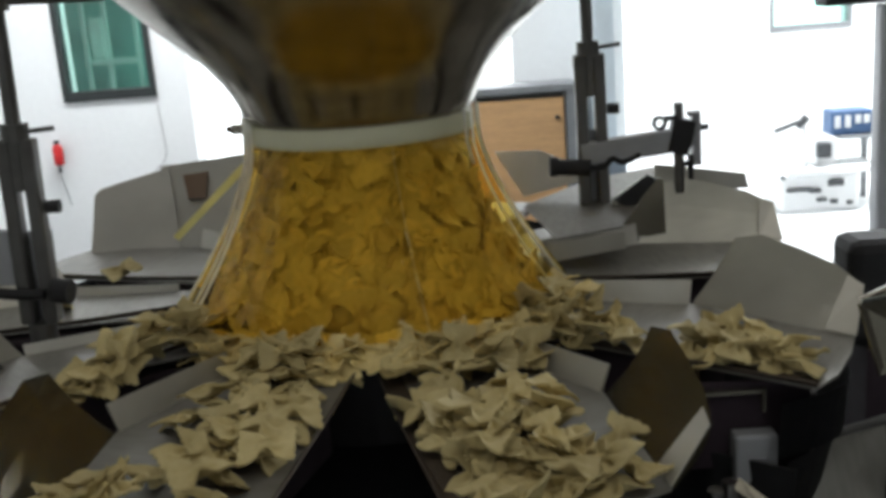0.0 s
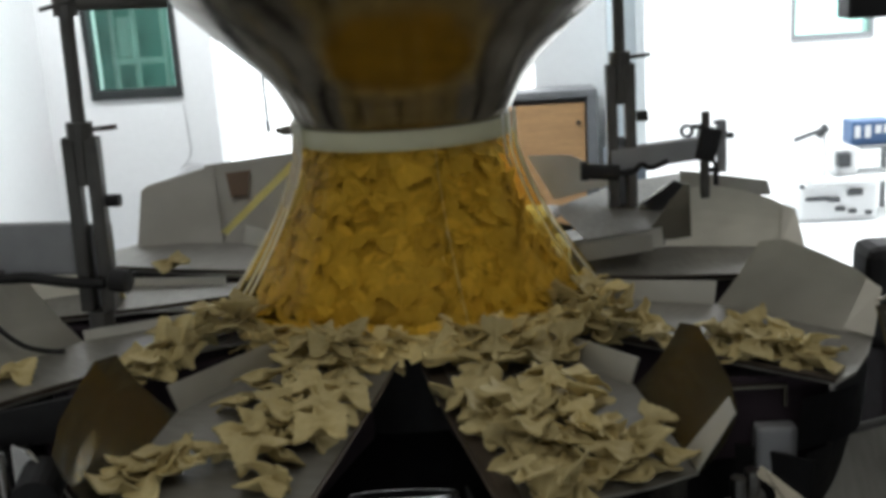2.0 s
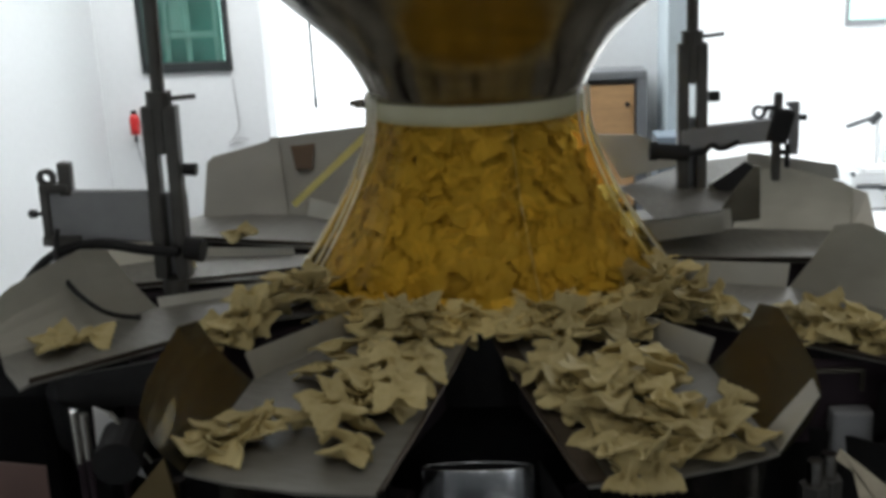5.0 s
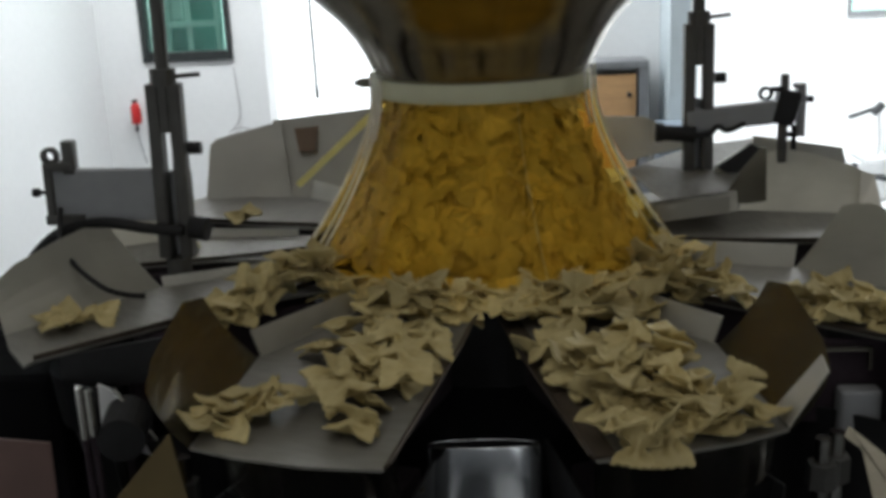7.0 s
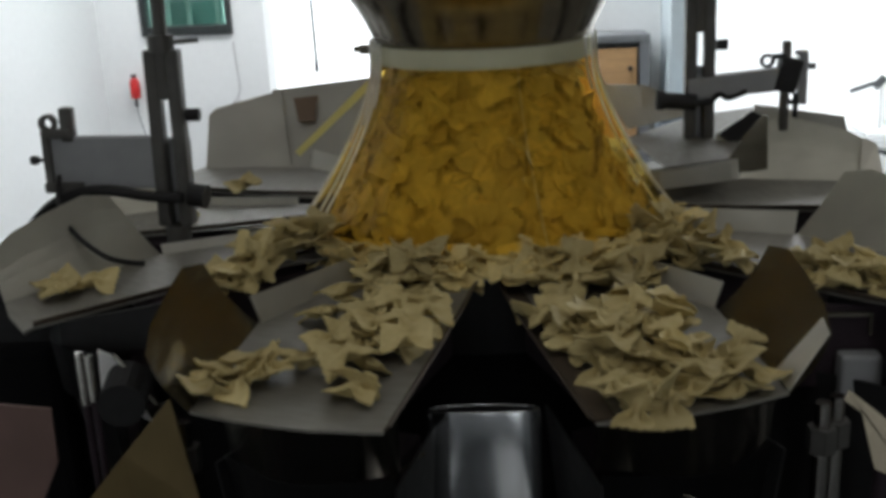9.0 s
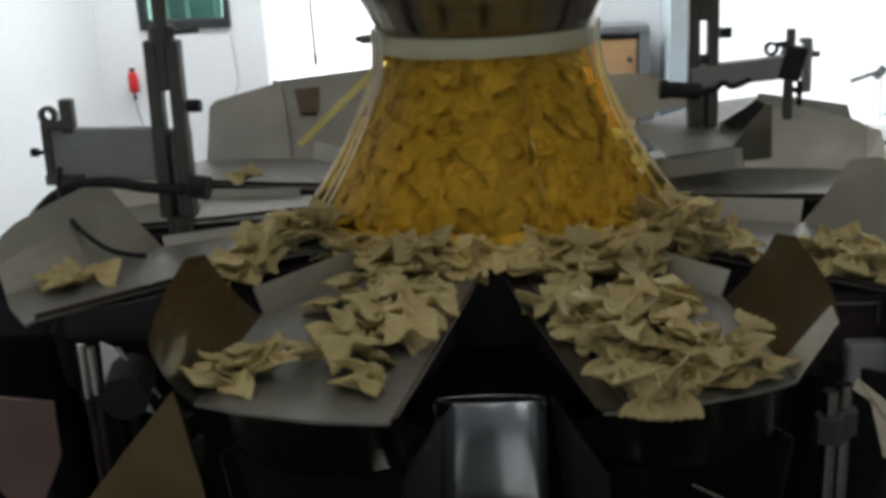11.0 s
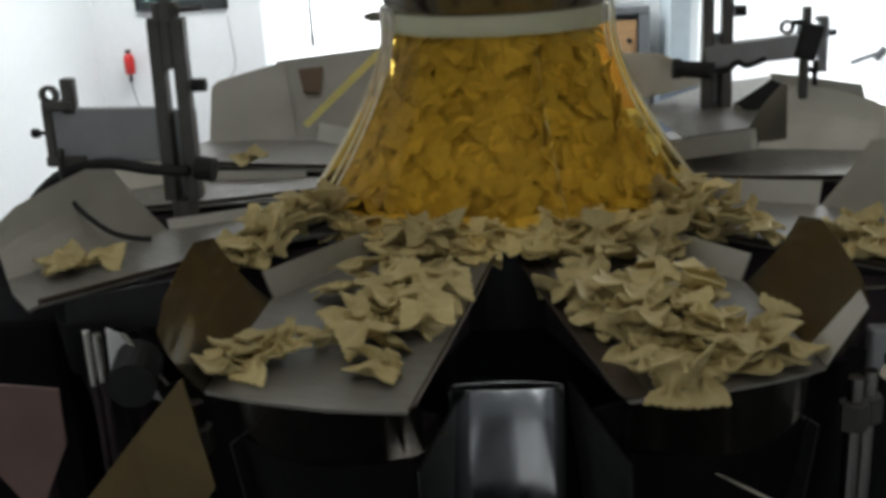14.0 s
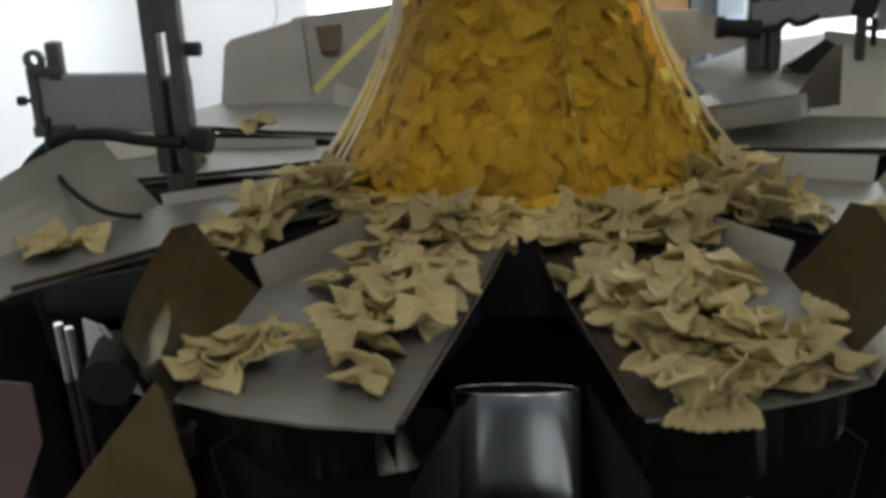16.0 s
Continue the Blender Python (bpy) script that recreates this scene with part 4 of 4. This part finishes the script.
# ---- pasta ----
def bow(seed, size=0.037):
    """A farfalle bow: a serrated rectangle pinched and pleated in the middle, with real thickness and crisp edges."""
    rng = random.Random(seed)
    bm = bmesh.new()
    nx, ny = 12, 10
    lx, ly = size * rng.uniform(0.93, 1.07), size * 0.70 * rng.uniform(0.9, 1.08)
    curl, twist, skew = rng.uniform(-0.003, 0.006), rng.uniform(-0.35, 0.35), rng.uniform(-0.12, 0.12)
    bend = [rng.uniform(0.001, 0.0045) * rng.choice((-1, 1)) for _ in range(2)]
    lift = [rng.uniform(-0.35, 0.35) for _ in range(2)]
    grid = []
    for i in range(nx + 1):
        row = []
        for j in range(ny + 1):
            x, y = i / nx * 2 - 1, j / ny * 2 - 1
            k = 1 if x > 0 else 0
            pinch = math.exp(-((x / 0.26) ** 2))
            ser = 0.05 * (1 if j % 2 else -1) if i in (0, nx) else 0
            px = (x + ser * (1 if x > 0 else -1)) * lx / 2 + skew * y * abs(x) * ly / 2
            py = y * ly / 2 * (1 - 0.66 * pinch) * (1.0 + 0.08 * abs(x))
            # two raised pleats at the pinch that run out into the wings
            fold = math.exp(-((abs(x) / 0.42) ** 2)) * math.cos(2.2 * math.pi * y)
            pz = 0.0046 * fold + curl * x * x + bend[k] * abs(x) * (y + lift[k]) * abs(y)
            tw = twist * x
            row.append(Vector((px, py * math.cos(tw) - pz * math.sin(tw), py * math.sin(tw) + pz * math.cos(tw))))
        grid.append(row)
    th = Vector((0, 0, 0.0008))
    top = [[bm.verts.new(p + th) for p in r] for r in grid]
    low = [[bm.verts.new(p - th) for p in r] for r in grid]
    for i in range(nx):
        for j in range(ny):
            bm.faces.new((top[i][j], top[i + 1][j], top[i + 1][j + 1], top[i][j + 1]))
            bm.faces.new((low[i][j], low[i][j + 1], low[i + 1][j + 1], low[i + 1][j]))
    rim = [(i, 0) for i in range(nx)] + [(nx, j) for j in range(ny)] + [(i, ny) for i in range(nx, 0, -1)] + [(0, j) for j in range(ny, 0, -1)]
    ring = [(bm.verts.new(grid[a][b] + th), bm.verts.new(grid[a][b] - th)) for a, b in rim]
    for k in range(len(rim)):
        (t0, l0), (t1, l1) = ring[k], ring[(k + 1) % len(rim)]
        bm.faces.new((t0, l0, l1, t1))
    return bm


BOWS = [mesh_of("farfalle", bow(s, 0.0345), PASTA, True) for s in range(12)]
rng = random.Random(11)


def lay(place, lean=0.34, size=1.0):
    ob = new("farfalle", rng.choice(BOWS))
    ob.matrix_world = Matrix.Translation(place) @ Euler((rng.gauss(0, lean), rng.gauss(0, lean), rng.uniform(0, 6.283))).to_matrix().to_4x4() @ Matrix.Scale(size * rng.uniform(0.92, 1.08), 4)
    tagged(ob, "pale yellow dry bow-tie pasta piece on a steel feeder pan", "pasta", "loose bow-tie pasta")
    return ob


def pile(key, u, v, ru, rv, count, layers=1):
    """A heap of bows on a pan round (u, v), each kept clear of its neighbours in its layer."""
    m, done = pan_pose(*PANS[key]), []
    for k in range(count):
        for _ in range(60):
            a, r = rng.uniform(0, 6.283), math.sqrt(rng.random())
            p = (u + ru * r * math.cos(a), v + rv * r * math.sin(a))
            level = k * layers // count
            if all(level != q[2] or math.hypot(p[0] - q[0], p[1] - q[1]) > 0.018 for q in done):
                break
        done.append((*p, level))
        lay(m @ Vector((p[0], p[1], floor_z(p[0]) + 0.009 + 0.0095 * level)), 0.25 + 0.07 * level, 1.06)


pile("front_l", 0.405, -0.05, 0.016, 0.026, 5)
pile("front_l", 0.375, -0.03, 0.014, 0.018, 3)
pile("front_l", 0.40, 0.045, 0.016, 0.010, 2)
pile("front_l", 0.335, 0.025, 0.035, 0.036, 12, 2)
pile("front_l", 0.275, 0.0, 0.045, 0.05, 14, 2)
pile("front_l", 0.21, 0.0, 0.04, 0.04, 12, 3)
pile("front_r", 0.435, -0.05, 0.016, 0.02, 5, 2)
pile("front_r", 0.425, 0.025, 0.012, 0.03, 5)
pile("front_r", 0.40, 0.01, 0.022, 0.04, 10, 2)
pile("front_r", 0.345, -0.01, 0.04, 0.05, 18, 3)
pile("front_r", 0.285, -0.02, 0.04, 0.045, 10, 2)
pile("front_r", 0.21, 0.0, 0.04, 0.04, 11, 3)
pile("front_r", 0.31, 0.0, 0.03, 0.03, 6, 2)
pile("front_r", 0.39, -0.040, 0.025, 0.02, 6)
pile("front_r", 0.33, -0.042, 0.03, 0.014, 5)
pile("front_l", 0.30, 0.03, 0.02, 0.02, 4)
pile("l2", 0.39, -0.035, 0.022, 0.018, 4)
pile("l2", 0.215, 0.028, 0.045, 0.026, 15, 3)
pile("r2", 0.365, -0.025, 0.045, 0.028, 17, 2)
pile("r2", 0.412, -0.03, 0.012, 0.016, 3)
pile("r2", 0.22, -0.02, 0.05, 0.04, 12, 3)
pile("l3", 0.30, -0.05, 0.008, 0.012, 1)
lay((-0.275, 0.085, Z0 + 0.052), 0.15)
lay((-0.204, -0.002, 1.286), 0.3, 0.3)
lay((-0.308, -0.027, 1.286), 0.3, 0.35)
lay((-0.206, 0.006, 1.286), 0.3, 0.4)


pile("front_r", 0.30, -0.035, 0.02, 0.015, 3)
pile("front_r", 0.225, 0.045, 0.02, 0.02, 5, 2)
pile("r2", 0.26, -0.045, 0.03, 0.018, 8, 2)
pile("l2", 0.265, 0.045, 0.03, 0.018, 8, 2)
pile("l2", 0.30, 0.06, 0.02, 0.010, 3)


def heap():
    """The pasta mass inside the curtain and the skirt of it that spills below, too many to count."""
    r2 = random.Random(5)
    bases = [bow(s + 40, 0.042) for s in range(6)]
    verts, faces = [], []
    tables = [([v.co.copy() for v in b.verts], [[v.index for v in f.verts] for f in b.faces]) for b in bases if b.verts.index_update() is None]
    for b in bases:
        b.free()

    def add(place, turn):
        vs, fs = r2.choice(tables)
        k = len(verts)
        verts.extend((turn @ v + place) for v in vs)
        faces.extend([i + k for i in f] for f in fs)

    for i in range(470):
        k = r2.random() ** 0.9
        r, z = curtain_profile(k)
        a = r2.uniform(0, 6.283)
        rr = r - 0.0190 - 0.010 * r2.random()
        rr -= 0.003 if 0.9 < a < 3.0 else 0.0
        p = Vector((rr * math.sin(a), -rr * math.cos(a), z + (0.008 if k < 0.14 else -0.004)))
        turn = Matrix.Rotation(a, 3, "Z") @ Matrix.Rotation(radians(r2.gauss(66, 13)), 3, "X") @ Matrix.Rotation(r2.uniform(0, 6.28), 3, "Z")
        add(p, turn)
    # bows that push out through the slit between two strips
    for i in range(6):
        r, z = curtain_profile(0.25 + 0.12 * i)
        a = radians(18) + r2.gauss(0, 0.025)
        p = Vector(((r - 0.0145) * math.sin(a), -(r - 0.0145) * math.cos(a), z))
        add(p, Matrix.Rotation(a, 3, "Z") @ Matrix.Rotation(radians(r2.gauss(70, 12)), 3, "X") @ Matrix.Rotation(radians(90 + r2.gauss(0, 18)), 3, "Z") @ Matrix.Rotation(radians(r2.choice((-60, 60))), 3, "X") @ Matrix.Scale(0.8, 3))
    for i in range(150):
        a = r2.gauss(0.05, 0.62)
        rr = 0.168 + 0.034 * r2.random()
        if abs(a - 0.02) < 0.09 and rr > 0.172:
            continue
        p = Vector((rr * math.sin(a), -rr * math.cos(a), 0.034 - (rr - 0.168) * 0.15 + 0.010 * r2.random()))
        add(p, Euler((r2.gauss(0, 0.30), r2.gauss(0, 0.30), r2.uniform(0, 6.28))).to_matrix())
    me = bpy.data.meshes.new("pasta_heap")
    me.from_pydata([tuple(v) for v in verts], [], faces)
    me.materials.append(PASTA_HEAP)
    for p in me.polygons:
        p.use_smooth = True
    ob = new("pasta_heap", me)
    ob.location = (0, 0, Z0)
    tagged(ob, "dense heap of yellow bow-tie pasta behind amber film", "pasta", kind="stuff")
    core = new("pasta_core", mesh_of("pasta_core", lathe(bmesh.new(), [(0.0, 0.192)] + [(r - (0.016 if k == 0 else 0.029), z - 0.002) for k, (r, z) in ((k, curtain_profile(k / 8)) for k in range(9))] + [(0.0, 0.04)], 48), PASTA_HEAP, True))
    core.location = (0, 0, Z0)
    tagged(core, "packed inner mass of the bow-tie pasta heap", "pasta", kind="stuff")


heap()


def motions():
    pass


motions()
